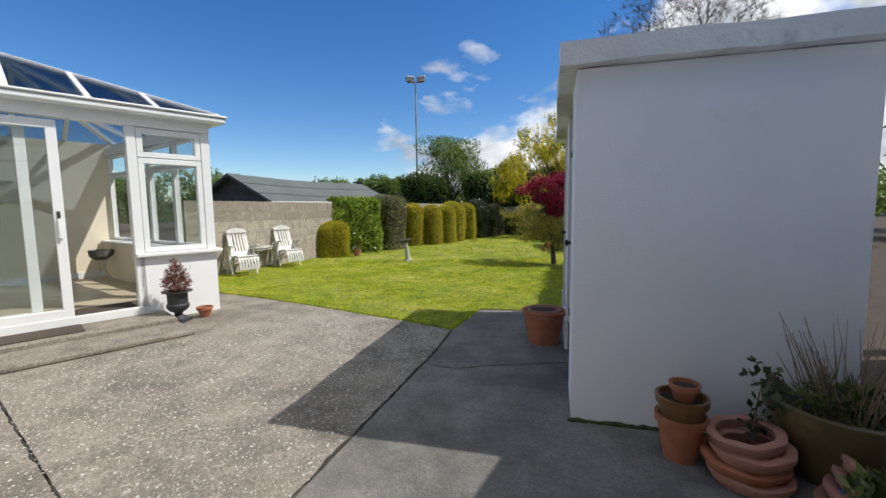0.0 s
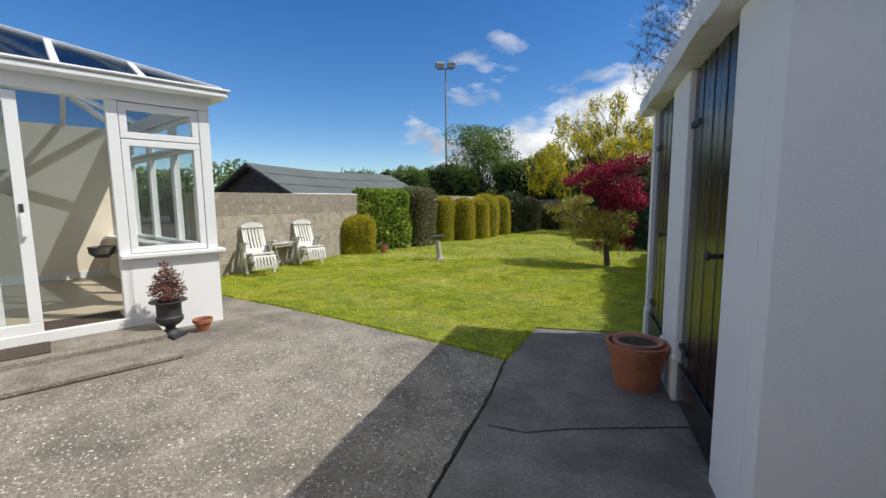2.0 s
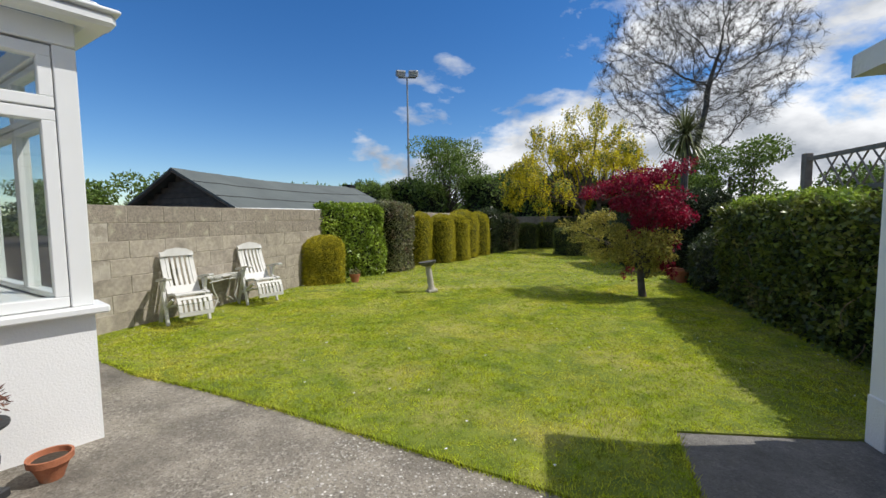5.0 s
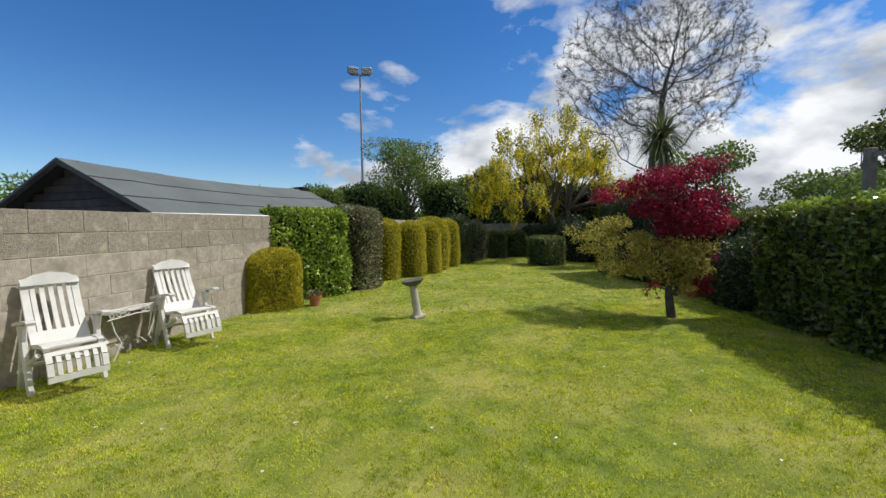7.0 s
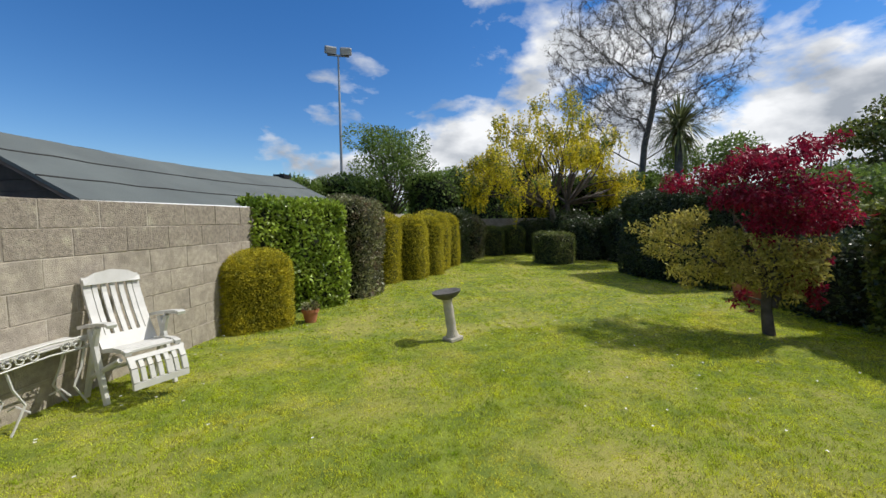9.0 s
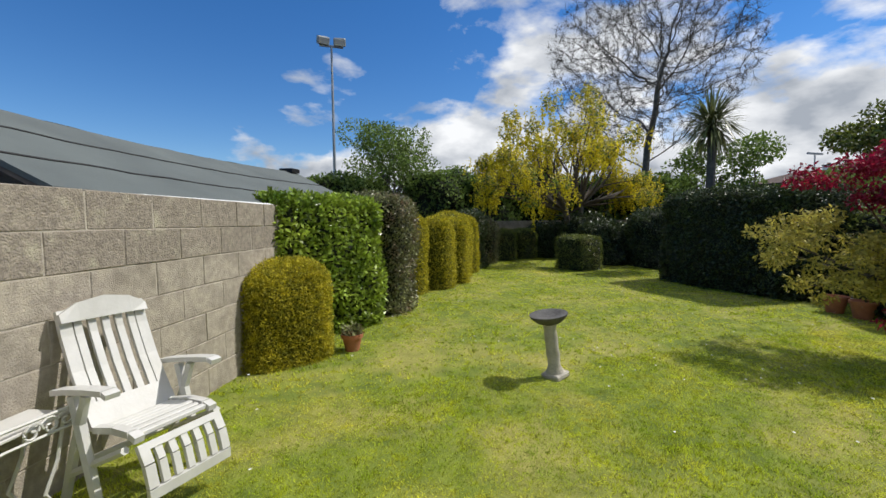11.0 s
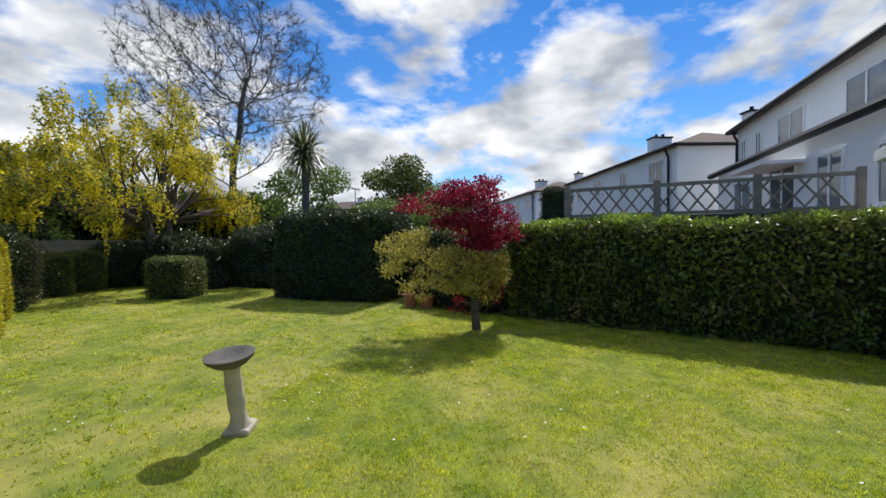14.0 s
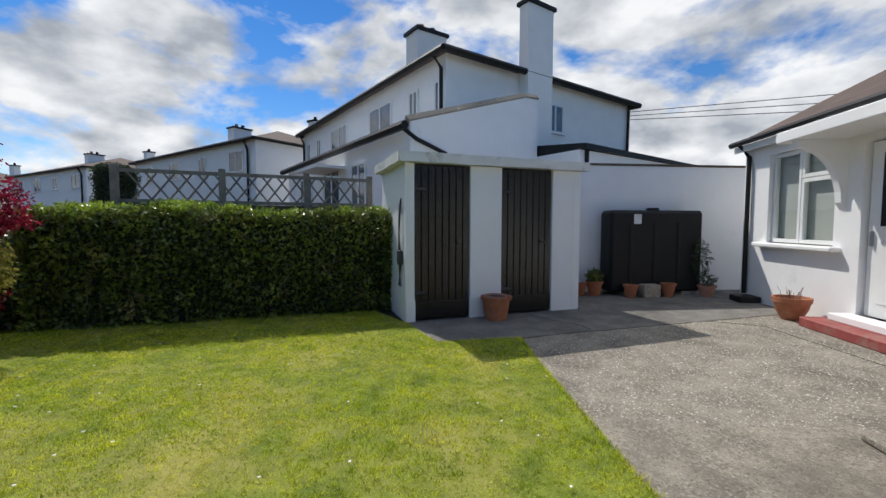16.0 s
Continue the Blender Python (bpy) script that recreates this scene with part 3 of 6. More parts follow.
# ---- twin shed ----
shed = empty("shed", S_SHED, "low white rendered garden shed with two black plank doors", "shed")
part("wall", B(0.0, 0.0, 0, 1.40, 0.12, 2.04), M_WHITE, shed)
part("wall", B(0.0, 2.55, 0, 1.40, 2.67, 2.04), M_WHITE, shed)
part("wall", B(1.28, 0.12, 0, 1.40, 2.55, 2.04), M_WHITE, shed)
part("pier", B(0.0, 0.12, 0, 0.16, 0.48, 2.04, bevel=0.004), M_WHITE, shed)
part("pier", B(0.0, 1.30, 0, 0.16, 1.77, 2.04, bevel=0.004), M_WHITE, shed)
for y0, y1 in ((1.29, 1.78), (2.54, 2.67)):
    part("plinth", B(-0.012, y0, 0, 0.02, y1, 0.28, bevel=0.005), M_WHITE, shed)
bm = bmesh.new()
box(bm, -0.10, -0.09, 2.045, 1.46, 2.78, 2.165)
bmesh.ops.subdivide_edges(bm, edges=bm.edges[:], cuts=14, use_grid_fill=True)
for v in bm.verts:
    v.co += Vector((noise.noise(v.co * 4), noise.noise(v.co * 4 + Vector((9, 0, 0))), noise.noise(v.co * 4 + Vector((0, 9, 0))))) * 0.012
part("roof_slab", bm, M_WORN, shed, "thin chipped white concrete roof slab")
# added black sheet in place of the shade inside the shed
part("inside_shade", B(0.30, 0.14, 0.01, 0.34, 2.53, 2.03), M_BLACKM, shed)


def plank_door(y0, y1):
    door = new("door")
    door.parent = shed
    n = 8
    w = (y1 - y0 - 0.01) / n
    for k in range(n):
        part("board", B(0.028 + 0.003 * (k % 2), y0 + 0.005 + k * w + 0.004, 0.035 + 0.004 * (k % 3), 0.053, y0 + 0.005 + (k + 1) * w - 0.004, 2.035, bevel=0.006), M_BLACK, door)
    part("door_backing", B(0.054, y0, 0.03, 0.08, y1, 2.038), M_BLACK, door)
    part("kick_board", B(0.015, y0 + 0.01, 0.03, 0.0275, y1 - 0.01, 0.26, bevel=0.003), M_BLACK, door)
    bm = bmesh.new()
    tube(bm, [(0.03, y0 + 0.16, 1.02), (-0.01, y0 + 0.16, 1.02)], 0.012, 8)
    lathe(bm, [(0.005, 0), (0.022, 0.004), (0.024, 0.016), (0.012, 0.026)], 12, pose(-0.01, y0 + 0.16, 1.02, 0, -90, 0))
    part("knob", bm, M_IRON, door, "small round dark metal knob", smooth=True)
    for z in (0.35, 1.70):
        part("hinge", B(0.018, y1 - 0.16, z, 0.0275, y1 + 0.01, z + 0.035), M_IRON, door)
    return door


plank_door(0.48, 1.30)
plank_door(1.77, 2.55)
moss = bmesh.new()
for k in range(46):
    bmesh.ops.create_icosphere(moss, subdivisions=1, radius=0.016 + 0.014 * rng.random(), matrix=Matrix.Translation((0.01 + 1.36 * k / 45, -0.012 + 0.012 * rng.random(), 0.004)) @ Matrix.Diagonal((1.5, 0.8, 0.7, 1)))
tagged(part("moss", moss, M_MOSS, None, m=S_SHED, smooth=True), "green moss along the foot of the shed wall", "moss", kind="stuff")
# cable box and wires on the end of the shed
bm = bmesh.new()
for k in range(3):
    tube(bm, [(0.16 + 0.04 * k, 2.685, 1.6 - 0.03 * k), (0.22, 2.70, 1.1 + 0.1 * k), (0.12 + 0.08 * k, 2.69, 0.8), (0.24 - 0.05 * k, 2.70, 0.45)], 0.008, 5)
box(bm, 0.10, 2.672, 0.74, 0.22, 2.73, 0.92, bevel=0.006)
tagged(part("hose_reel", bm, M_IRON, None, m=S_SHED), "grey wall bracket with hanging hose on the shed end", "hose bracket")

# ---- boundary wall with the tank ----
S_EAST = pose(2.27, 2.03, 0, 0, 0, -29.0)
ew = part("wall_east", B(0.0, -4.6, 0, 0.20, 0.0, 2.36), M_WHITE, m=S_EAST)
tagged(ew, "tall white painted boundary wall with dark coping", "wall", kind="structure")
part("coping", B(-0.03, -4.6, 2.362, 0.24, 0.0, 2.40, bevel=0.008), M_FENCE, ew)
tank = empty("oil_tank", S_EAST @ pose(-0.05, -1.45, 0), "black plastic oil tank with paper notice against white wall", "oil tank")
part("body", B(-0.42, -1.75, 0.06, 0.0, 0.0, 1.52, bevel=0.05), M_BLACKM, tank)
for y0 in (-1.6, -0.5):
    part("block_support", B(-0.40, y0, 0, -0.02, y0 + 0.22, 0.06), M_BLOCK, tank)
for y0 in (-1.3, -0.85, -0.4):
    part("rib", B(-0.435, y0, 0.2, -0.419, y0 + 0.06, 1.30, bevel=0.005), M_BLACKM, tank)
part("lid", lathe(bmesh.new(), [(0.11, 1.515), (0.11, 1.56), (0.09, 1.57)], 18, pose(-0.2, -0.9, 0)), M_BLACKM, tank)
part("notice", B(-0.4215, -0.56, 1.28, -0.4202, -0.42, 1.45), M_PAPER, tank, "small white paper notice")

# ---- block garden wall ----
gw = part("wall_west", B(-0.10, -3.25, 0.0, -0.005, 11.0, 1.47), M_MORTAR, m=S_WALL)
tagged(gw, "old grey concrete block garden wall with weathered top course", "wall", kind="structure")
part("bed_mortar", B(-0.22, -3.25, 0.0, -0.102, 11.0, 1.46), M_MORTAR, gw)


def block_mesh(name, material, w, h, seed):
    bm = B(-0.055, -w / 2, -h / 2, 0.0, w / 2, h / 2, bevel=0.004)
    for v in bm.verts:
        v.co += Vector((noise.noise(v.co * 9 + Vector((seed, 0, 0))) * 0.0015, noise.noise(v.co * 9 + Vector((0, seed, 0))) * 0.005, noise.noise(v.co * 9 + Vector((0, 0, seed))) * 0.006))
    me = bpy.data.meshes.new(name)
    bm.to_mesh(me)
    bm.free()
    me.materials.append(material)
    return me


BLOCKS = [block_mesh("block", M_BLOCK, 0.443, 0.2065, s) for s in range(4)]
TOPS = [block_mesh("block", M_BLOCKTOP, 0.443, 0.2065, s + 9) for s in range(3)]
for row in range(7):
    for k in range(24):
        ob = new("block", (TOPS if row > 4 else BLOCKS)[(k * 5 + row * 3) % 3])
        ob.parent = gw
        ob.location = (0.0 + 0.002 * math.sin(k * 7.3 + row * 3.1), -3.0 + 0.45 * k + 0.225 * (row % 2), 0.105 + 0.2115 * row)
        ob.rotation_euler = (0.008 * math.sin(k * 3.7 + row), 0, 0.010 * math.sin(k * 5.1 + row * 2))

# ---- house and conservatory ----
house = part("house_wall", B(-0.25, -0.0, 0, 0.0, 0.40, 2.62), M_WHITE, m=S_HOUSE)
tagged(house, "white rendered bungalow wall with a window and porch door", "house wall", kind="structure")
part("wall", B(-0.25, 0.40, 0, 0.0, 1.72, 0.98), M_WHITE, house)
part("wall", B(-0.25, 0.40, 2.36, 0.0, 1.72, 2.62), M_WHITE, house)
part("wall", B(-0.25, 1.72, 0, 0.0, 2.12, 2.62), M_WHITE, house)
part("wall", B(-0.25, 2.12, 2.24, 0.0, 3.02, 2.62), M_WHITE, house)
part("wall", B(-0.25, 3.02, 0, 0.0, 9.6, 2.62), M_WHITE, house)
part("wall", B(-6.0, -0.25, 0, -0.0, -0.001, 2.62), M_WHITE, house)
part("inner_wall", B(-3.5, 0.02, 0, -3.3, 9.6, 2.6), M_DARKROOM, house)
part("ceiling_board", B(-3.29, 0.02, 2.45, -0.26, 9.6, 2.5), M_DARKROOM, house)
sill = part("window_sill", B(-0.05, 0.22, 0.92, 0.13, 1.86, 0.985, bevel=0.015), M_WHITE, house)
win = empty("window", S_HOUSE, "white plastic casement window with pale curtains inside", "window", kind="structure")


def frame_bars(parent, plane, u0, u1, z0, z1, w=0.055, d=0.06, axis="y", glass=M_GLASS, label=""):
    """A window frame of four bars with a pane, in the plane x = plane (axis y) or y = plane (axis x)."""
    def bb(a0, a1, c0, c1, dd, name, material):
        if axis == "y":
            return part(name, B(plane - dd, a0, c0, plane, a1, c1, bevel=0.004 if dd > 0.02 else 0), material, parent)
        return part(name, B(a0, plane, c0, a1, plane + dd, c1, bevel=0.004 if dd > 0.02 else 0), material, parent)
    bb(u0, u1, z0, z0 + w, d, "frame_rail", M_UPVC)
    bb(u0, u1, z1 - w, z1, d, "frame_rail", M_UPVC)
    bb(u0, u0 + w, z0 + w, z1 - w, d, "frame_post", M_UPVC)
    bb(u1 - w, u1, z0 + w, z1 - w, d, "frame_post", M_UPVC)
    if glass:
        if axis == "y":
            g = part("pane", B(plane - d * 0.55, u0 + w, z0 + w, plane - d * 0.55 + 0.006, u1 - w, z1 - w), glass, parent)
        else:
            g = part("pane", B(u0 + w, plane + d * 0.5, z0 + w, u1 - w, plane + d * 0.5 + 0.006, z1 - w), glass, parent)
        g.visible_shadow = False


frame_bars(win, -0.06, 0.42, 1.02, 1.0, 2.35)
frame_bars(win, -0.06, 1.03, 1.70, 1.0, 1.92)
frame_bars(win, -0.06, 1.03, 1.70, 1.93, 2.35)
part("curtain", B(-0.16, 0.42, 0.99, -0.15, 1.70, 2.35), M_CURTAIN, win)
door = empty("door", S_HOUSE, "white panelled back door with dark upper glass", "door", kind="structure")
part("door_leaf", B(-0.12, 2.14, 0.20, -0.07, 3.0, 2.22, bevel=0.005), M_UPVC, door)
part("pane", B(-0.069, 2.30, 1.25, -0.062, 2.84, 2.08), M_BLACKM, door)
part("lower_panel", B(-0.0695, 2.30, 0.36, -0.058, 2.84, 1.08, bevel=0.006), M_UPVC, door)
part("handle", B(-0.069, 2.19, 1.02, -0.03, 2.22, 1.20, bevel=0.006), M_STEEL, door)
step = part("door_step", B(0.0, 1.92, 0, 0.48, 3.2, 0.12, bevel=0.012), M_REDSTEP, m=S_HOUSE)
tagged(step, "red painted concrete doorstep, edges worn", "doorstep", kind="structure")
part("threshold", B(0.002, 2.05, 0.121, 0.25, 3.1, 0.20, bevel=0.006), M_WHITE, step)
# porch hood on shaped brackets
hood = empty("porch_hood", S_HOUSE, "white porch hood on curved bracket over the door", "porch hood", kind="structure")
part("hood_slab", B(0.0, 1.55, 2.32, 0.62, 3.4, 2.46, bevel=0.01), M_WHITE, hood)
bm = bmesh.new()
prof = [(0.0, 2.318), (0.58, 2.318), (0.56, 2.22)] + [(0.56 - 0.50 * math.sin(a), 2.22 - 0.68 * (1 - math.cos(a))) for a in [i * 0.1963 for i in range(1, 9)]] + [(0.0, 1.45)]
lo = [bm.verts.new((x, 1.80, z)) for x, z in prof]
hi = [bm.verts.new((x, 1.90, z)) for x, z in prof]
bm.faces.new(lo)
bm.faces.new(hi[::-1])
for q in range(len(prof)):
    bm.faces.new((lo[q], lo[(q + 1) % len(prof)], hi[(q + 1) % len(prof)], hi[q]))
part("bracket", bm, M_WHITE, hood)
# eaves and roof
roof = empty("house_roof", S_HOUSE, "dark tiled bungalow roof with black gutter", "roof", kind="structure")
bm = bmesh.new()
vs = [bm.verts.new(p) for p in ((0.16, -0.35, 2.66), (0.16, 9.8, 2.66), (-3.2, 9.8, 4.4), (-3.2, -0.35, 4.4), (0.16, -0.35, 2.60), (0.16, 9.8, 2.60), (-3.2, 9.8, 4.3), (-3.2, -0.35, 4.3))]
for f in ((0, 1, 2, 3), (4, 7, 6, 5), (0, 4, 5, 1), (0, 3, 7, 4), (1, 5, 6, 2), (2, 6, 7, 3)):
    bm.faces.new([vs[q] for q in f])
part("roof_tiles", bm, M_ROOFTILE, roof)
part("gutter", tube(bmesh.new(), [(0.19, -0.36, 2.64), (0.19, 5.8, 2.64)], 0.05, 8), M_BLACKM, roof)
part("fascia", B(0.10, -0.36, 2.50, 0.14, 5.8, 2.598), M_WHITE, roof)
part("downpipe", tube(bmesh.new(), [(0.19, -0.12, 2.62), (0.05, -0.06, 2.40), (0.05, -0.06, 0.10)], 0.036, 8), M_BLACKM, roof)
tagged(part("drain_box", B(-0.1, -0.1, 0, 0.22, 0.22, 0.10, bevel=0.012), M_BLACKM, m=S_HOUSE @ pose(0.12, 0.16, 0)), "black plastic drain box at the house corner", "drain")

cons = empty("conservatory", S_HOUSE, "white plastic conservatory with open sliding door and tinted hipped roof", "conservatory")
BF, AF, BN, ZF = 5.98, 2.72, 9.45, 0.17
SK = pose(AF, BF, 0, 0, 0, 7.0)  # the outer side slants in towards the house
SL, AE = 3.50, 2.30
part("dwarf_wall", B(1.90, BF, 0, AF, BF + 0.22, 0.76), M_WHITE, cons)
part("dwarf_wall", B(-0.22, 0.20, 0, 0.0, SL, 0.758), M_WHITE, cons, m=SK)
part("end_wall", B(0.0, BN, 0, AE, BN + 0.2, 2.46), M_CREAM, cons)
part("inner_wall", B(0.002, BF, 0, 0.02, BN, 2.9), M_CREAM, cons)
part("inner_lining", B(-0.235, 0.22, ZF, -0.221, SL - 0.06, 0.757), M_CREAM, cons, m=SK)
part("floor_tiles", prism(bmesh.new(), [(0.02, BF + 0.025), (AF - 0.2, BF + 0.025), (AE - 0.15, BN), (0.02, BN)], 0.02, ZF), M_TILEFLOOR, cons)
part("skirting", B(0.02, BN - 0.015, ZF, AE - 0.2, BN - 0.001, ZF + 0.1), M_UPVC, cons)
part("threshold", B(0.0, BF - 0.03, 0, 1.90, BF + 0.02, ZF + 0.02, bevel=0.005), M_UPVC, cons)
part("sill", B(1.86, BF - 0.07, 0.762, AF + 0.06, BF + 0.2, 0.805, bevel=0.008), M_UPVC, cons)
part("sill", B(-0.26, 0.21, 0.764, 0.06, SL, 0.803, bevel=0.008), M_UPVC, cons, m=SK)
# front windows
part("corner_post", B(AF - 0.10, BF, 0.806, AF, BF + 0.10, 2.25, bevel=0.005), M_UPVC, cons)
part("jamb", B(1.86, BF, ZF, 1.95, BF + 0.10, 2.25, bevel=0.005), M_UPVC, cons)
for z0, z1 in ((0.81, 1.90), (1.91, 2.24)):
    w = new("window")
    w.parent = cons
    frame_bars(w, BF + 0.005, 1.955, AF - 0.105, z0, z1, w=0.06, d=0.08, axis="x")
# side windows
for k in range(4):
    b0 = 0.11 + k * 0.84
    for z0, z1 in ((0.81, 1.90), (1.91, 2.24)):
        w = new("window")
        w.parent = cons
        w.matrix_basis = SK
        frame_bars(w, -0.005, b0, b0 + 0.83, z0, z1, w=0.04, d=0.07)
# sliding door leaves, slid open
for a0, a1, y in ((0.36, 1.29, BF - 0.012), (0.10, 1.06, BF + 0.06)):
    leaf = new("sliding_door")
    leaf.parent = cons
    frame_bars(leaf, y, a0, a1, ZF + 0.022, 2.22, w=0.085, d=0.055, axis="x")
    if a1 > 1.2:
        part("handle", B(a1 - 0.065, y - 0.04, 1.02, a1 - 0.03, y - 0.001, 1.22, bevel=0.008), M_UPVC, leaf)
        part("lock", B(a1 - 0.062, y - 0.012, 1.23, a1 - 0.034, y - 0.001, 1.30), M_IRON, leaf)
part("head_rail", B(0.0, BF - 0.01, 2.251, AF, BF + 0.10, 2.38, bevel=0.005), M_UPVC, cons)
part("head_rail", B(-0.10, 0.12, 2.251, 0.0, SL, 2.378, bevel=0.005), M_UPVC, cons, m=SK)
part("gutter", B(-0.0, BF - 0.16, 2.37, AF + 0.16, BF - 0.02, 2.44, bevel=0.02), M_UPVC, cons)
part("gutter_lip", B(-0.0, BF - 0.18, 2.441, AF + 0.18, BF - 0.02, 2.465, bevel=0.008), M_UPVC, cons)
part("gutter", B(0.02, -0.08, 2.372, 0.15, SL + 0.2, 2.438, bevel=0.02), M_UPVC, cons, m=SK)
part("gutter_lip", B(0.02, -0.08, 2.439, 0.17, SL + 0.2, 2.463, bevel=0.008), M_UPVC, cons, m=SK)
# hipped roof: ridge runs out from the house
RB, RA, RZ = 7.7, 0.9, 3.22
EZ = 2.45
E1, E2, E3 = (AF + 0.10, BF - 0.10, EZ), (AE + 0.10, BN + 0.16, EZ), (0.02, BF - 0.10, EZ)
E4 = (0.02, BN + 0.16, EZ)
R1, R2 = (RA, RB, RZ), (0.02, RB, RZ)
for name, pts in (("roof_sheet", (E3, E1, R1, R2)), ("roof_sheet", (E1, E2, R1)), ("roof_sheet", (E2, E4, R2, R1))):
    bm = bmesh.new()
    lo = [bm.verts.new(p) for p in pts]
    hi = [bm.verts.new((p[0], p[1], p[2] + 0.02)) for p in pts]
    bm.faces.new(lo[::-1])
    bm.faces.new(hi)
    for q in range(len(pts)):
        bm.faces.new((lo[q], lo[(q + 1) % len(pts)], hi[(q + 1) % len(pts)], hi[q]))
    part(name, bm, M_ROOFGLASS, cons, "dark tinted roof sheet")


def bar(p, q, w=0.03, name="glazing_bar"):
    p, q = Vector(p) + Vector((0, 0, 0.022)), Vector(q) + Vector((0, 0, 0.022))
    d = q - p
    m = Matrix.Translation(p) @ d.to_track_quat("X", "Z").to_matrix().to_4x4()
    part(name, B(0, -w, -0.045, d.length, w, 0.02, bevel=0.006, m=None), M_UPVC, cons, m=m)


bar(E1, R1, 0.04, "hip_bar")
bar(E2, R1, 0.04, "hip_bar")
bar(R1, R2, 0.05, "ridge_bar")


def on_hip(a):
    t = (E1[0] - a) / (E1[0] - RA)
    return (a, E1[1] + t * (RB - E1[1]), EZ + t * (RZ - EZ))


for a in (2.15, 1.55):
    bar((a, E1[1], EZ), on_hip(a))
for a in (0.95, 0.4):
    bar((a, E1[1], EZ), (a, RB, RZ))
for f in (0.25, 0.5, 0.75):
    p = Vector(E1).lerp(Vector(E2), f)
    t = min(f / 0.5, (1 - f) / 0.5)
    bar(p, Vector(E1 if f < 0.5 else E2).lerp(Vector(R1), t) if f != 0.5 else R1)
for a in (1.7, 1.1, 0.5):
    t = min((E2[0] - a) / (E2[0] - RA), 1)
    bar((a, E2[1], EZ), (a, E2[1] + t * (RB - E2[1]), EZ + t * (RZ - EZ)))
# wall light
lamp = empty("wall_light", S_HOUSE @ pose(0.92, BN - 0.001, 1.78), "shallow cream uplighter bowl on the plaster wall", "wall light")
bm = bmesh.new()
lathe(bm, [(0.02, -0.06), (0.10, -0.035), (0.15, 0.0), (0.14, 0.004)], 20)
for v in bm.verts:
    v.co.y = min(v.co.y, 0) * 0.75
part("bowl", bm, M_LAMPGLASS, lamp, smooth=True)
# steps before the door
st = part("patio_step", B(0.2, 4.95, 0, 2.12, 5.46, 0.055, bevel=0.014), M_CONC, m=S_HOUSE)
tagged(st, "low worn concrete step before the conservatory door", "step", kind="structure")
part("upper_step", B(0.0, 5.46, 0, 2.10, BF - 0.035, 0.105, bevel=0.014), M_CONC, st)
part("inner_block", B(0.0, 4.93, 0, 0.199, 5.455, 0.04), M_CONC, st)
tagged(part("door_mat", B(0.72, 5.54, 0.106, 1.32, 5.90, 0.118, bevel=0.004), M_MAT, m=S_HOUSE), "brown coir mat on the concrete step", "door mat")
tagged(part("door_mat", B(0.98, 6.05, 0.171, 1.86, 6.45, 0.182, bevel=0.004), M_MAT, m=S_HOUSE), "dark mat just inside the conservatory door", "door mat")

# ---- hedges and shrubs of the garden ----
def at_heading(x, y, deg, z=0.0):
    return pose(x, y, z, 0, 0, deg)


bush("golden_shrub", at_heading(-3.03, 11.32, 20), 0.415, 0.40, 0.90, 0.27, 60000, (0.028, 0.010), M_GOLD, M_GOLDSHADE, "clipped golden cypress bush beside the block wall", "shrub", "golden bushes", 0.035, 0.07, 0.6, 1.3)
bush("laurel_hedge", at_heading(-2.72, 12.38, 32), 0.80, 0.52, 1.62, 0.24, 20000, (0.070, 0.040), M_LAUREL, M_SHADECORE, "square clipped glossy green laurel hedge", "hedge", "", 0.045, 0.08, 0.75, 2.1)
bush("mottled_hedge", at_heading(-1.74, 13.2, -35), 0.50, 0.48, 1.66, 0.26, 15000, (0.052, 0.028), M_PRIVET, M_SHADECORE, "clipped hedge with mottled purple and green leaves", "hedge", "", 0.05, 0.09, 0.75, 3.7)
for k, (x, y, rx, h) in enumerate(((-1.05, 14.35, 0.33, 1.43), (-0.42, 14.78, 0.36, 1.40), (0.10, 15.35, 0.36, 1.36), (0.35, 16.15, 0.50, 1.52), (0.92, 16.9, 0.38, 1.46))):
    bush("golden_shrub", at_heading(x, y, -35 + 9 * k), rx, rx * 1.05, h, rx * 0.95, 15000, (0.045, 0.015), M_GOLD, M_GOLDSHADE, "tall clipped golden cypress in a row along the wall", "shrub", "golden bushes", 0.018, 0.05, 0.45, 4.0 + k)
bush("dark_shrub", at_heading(1.45, 17.75, -30), 0.45, 0.5, 1.55, 0.35, 7000, (0.06, 0.035), M_DARKLEAF, M_SHADECORE, "loose dark green shrub at the end of the row", "shrub", "", 0.07, 0.1, 0.8, 9.0)
bush("dark_shrub", at_heading(2.2, 18.75, -30), 0.45, 0.5, 1.35, 0.35, 6000, (0.06, 0.035), M_PRIVET, M_SHADECORE, "mixed flowering shrub by the back of the lawn", "shrub", "", 0.07, 0.1, 0.8, 9.9)
for x, y in ((3.28, 19.5), (4.22, 19.8)):
    bush("golden_shrub", at_heading(x, y, 10), 0.42, 0.42, 1.03, 0.28, 9000, (0.042, 0.016), M_HEDGELEAF, M_SHADECORE, "small clipped green bush before the back wall", "shrub", "back bushes", 0.015, 0.05, 0.5, x)
bush("box_shrub", at_heading(3.95, 16.3, 15), 0.42, 0.45, 0.90, 0.14, 9000, (0.036, 0.018), M_HEDGELEAF, M_SHADECORE, "square clipped box bush at the lawn edge", "shrub", "", 0.02, 0.05, 0.6, 5.5)
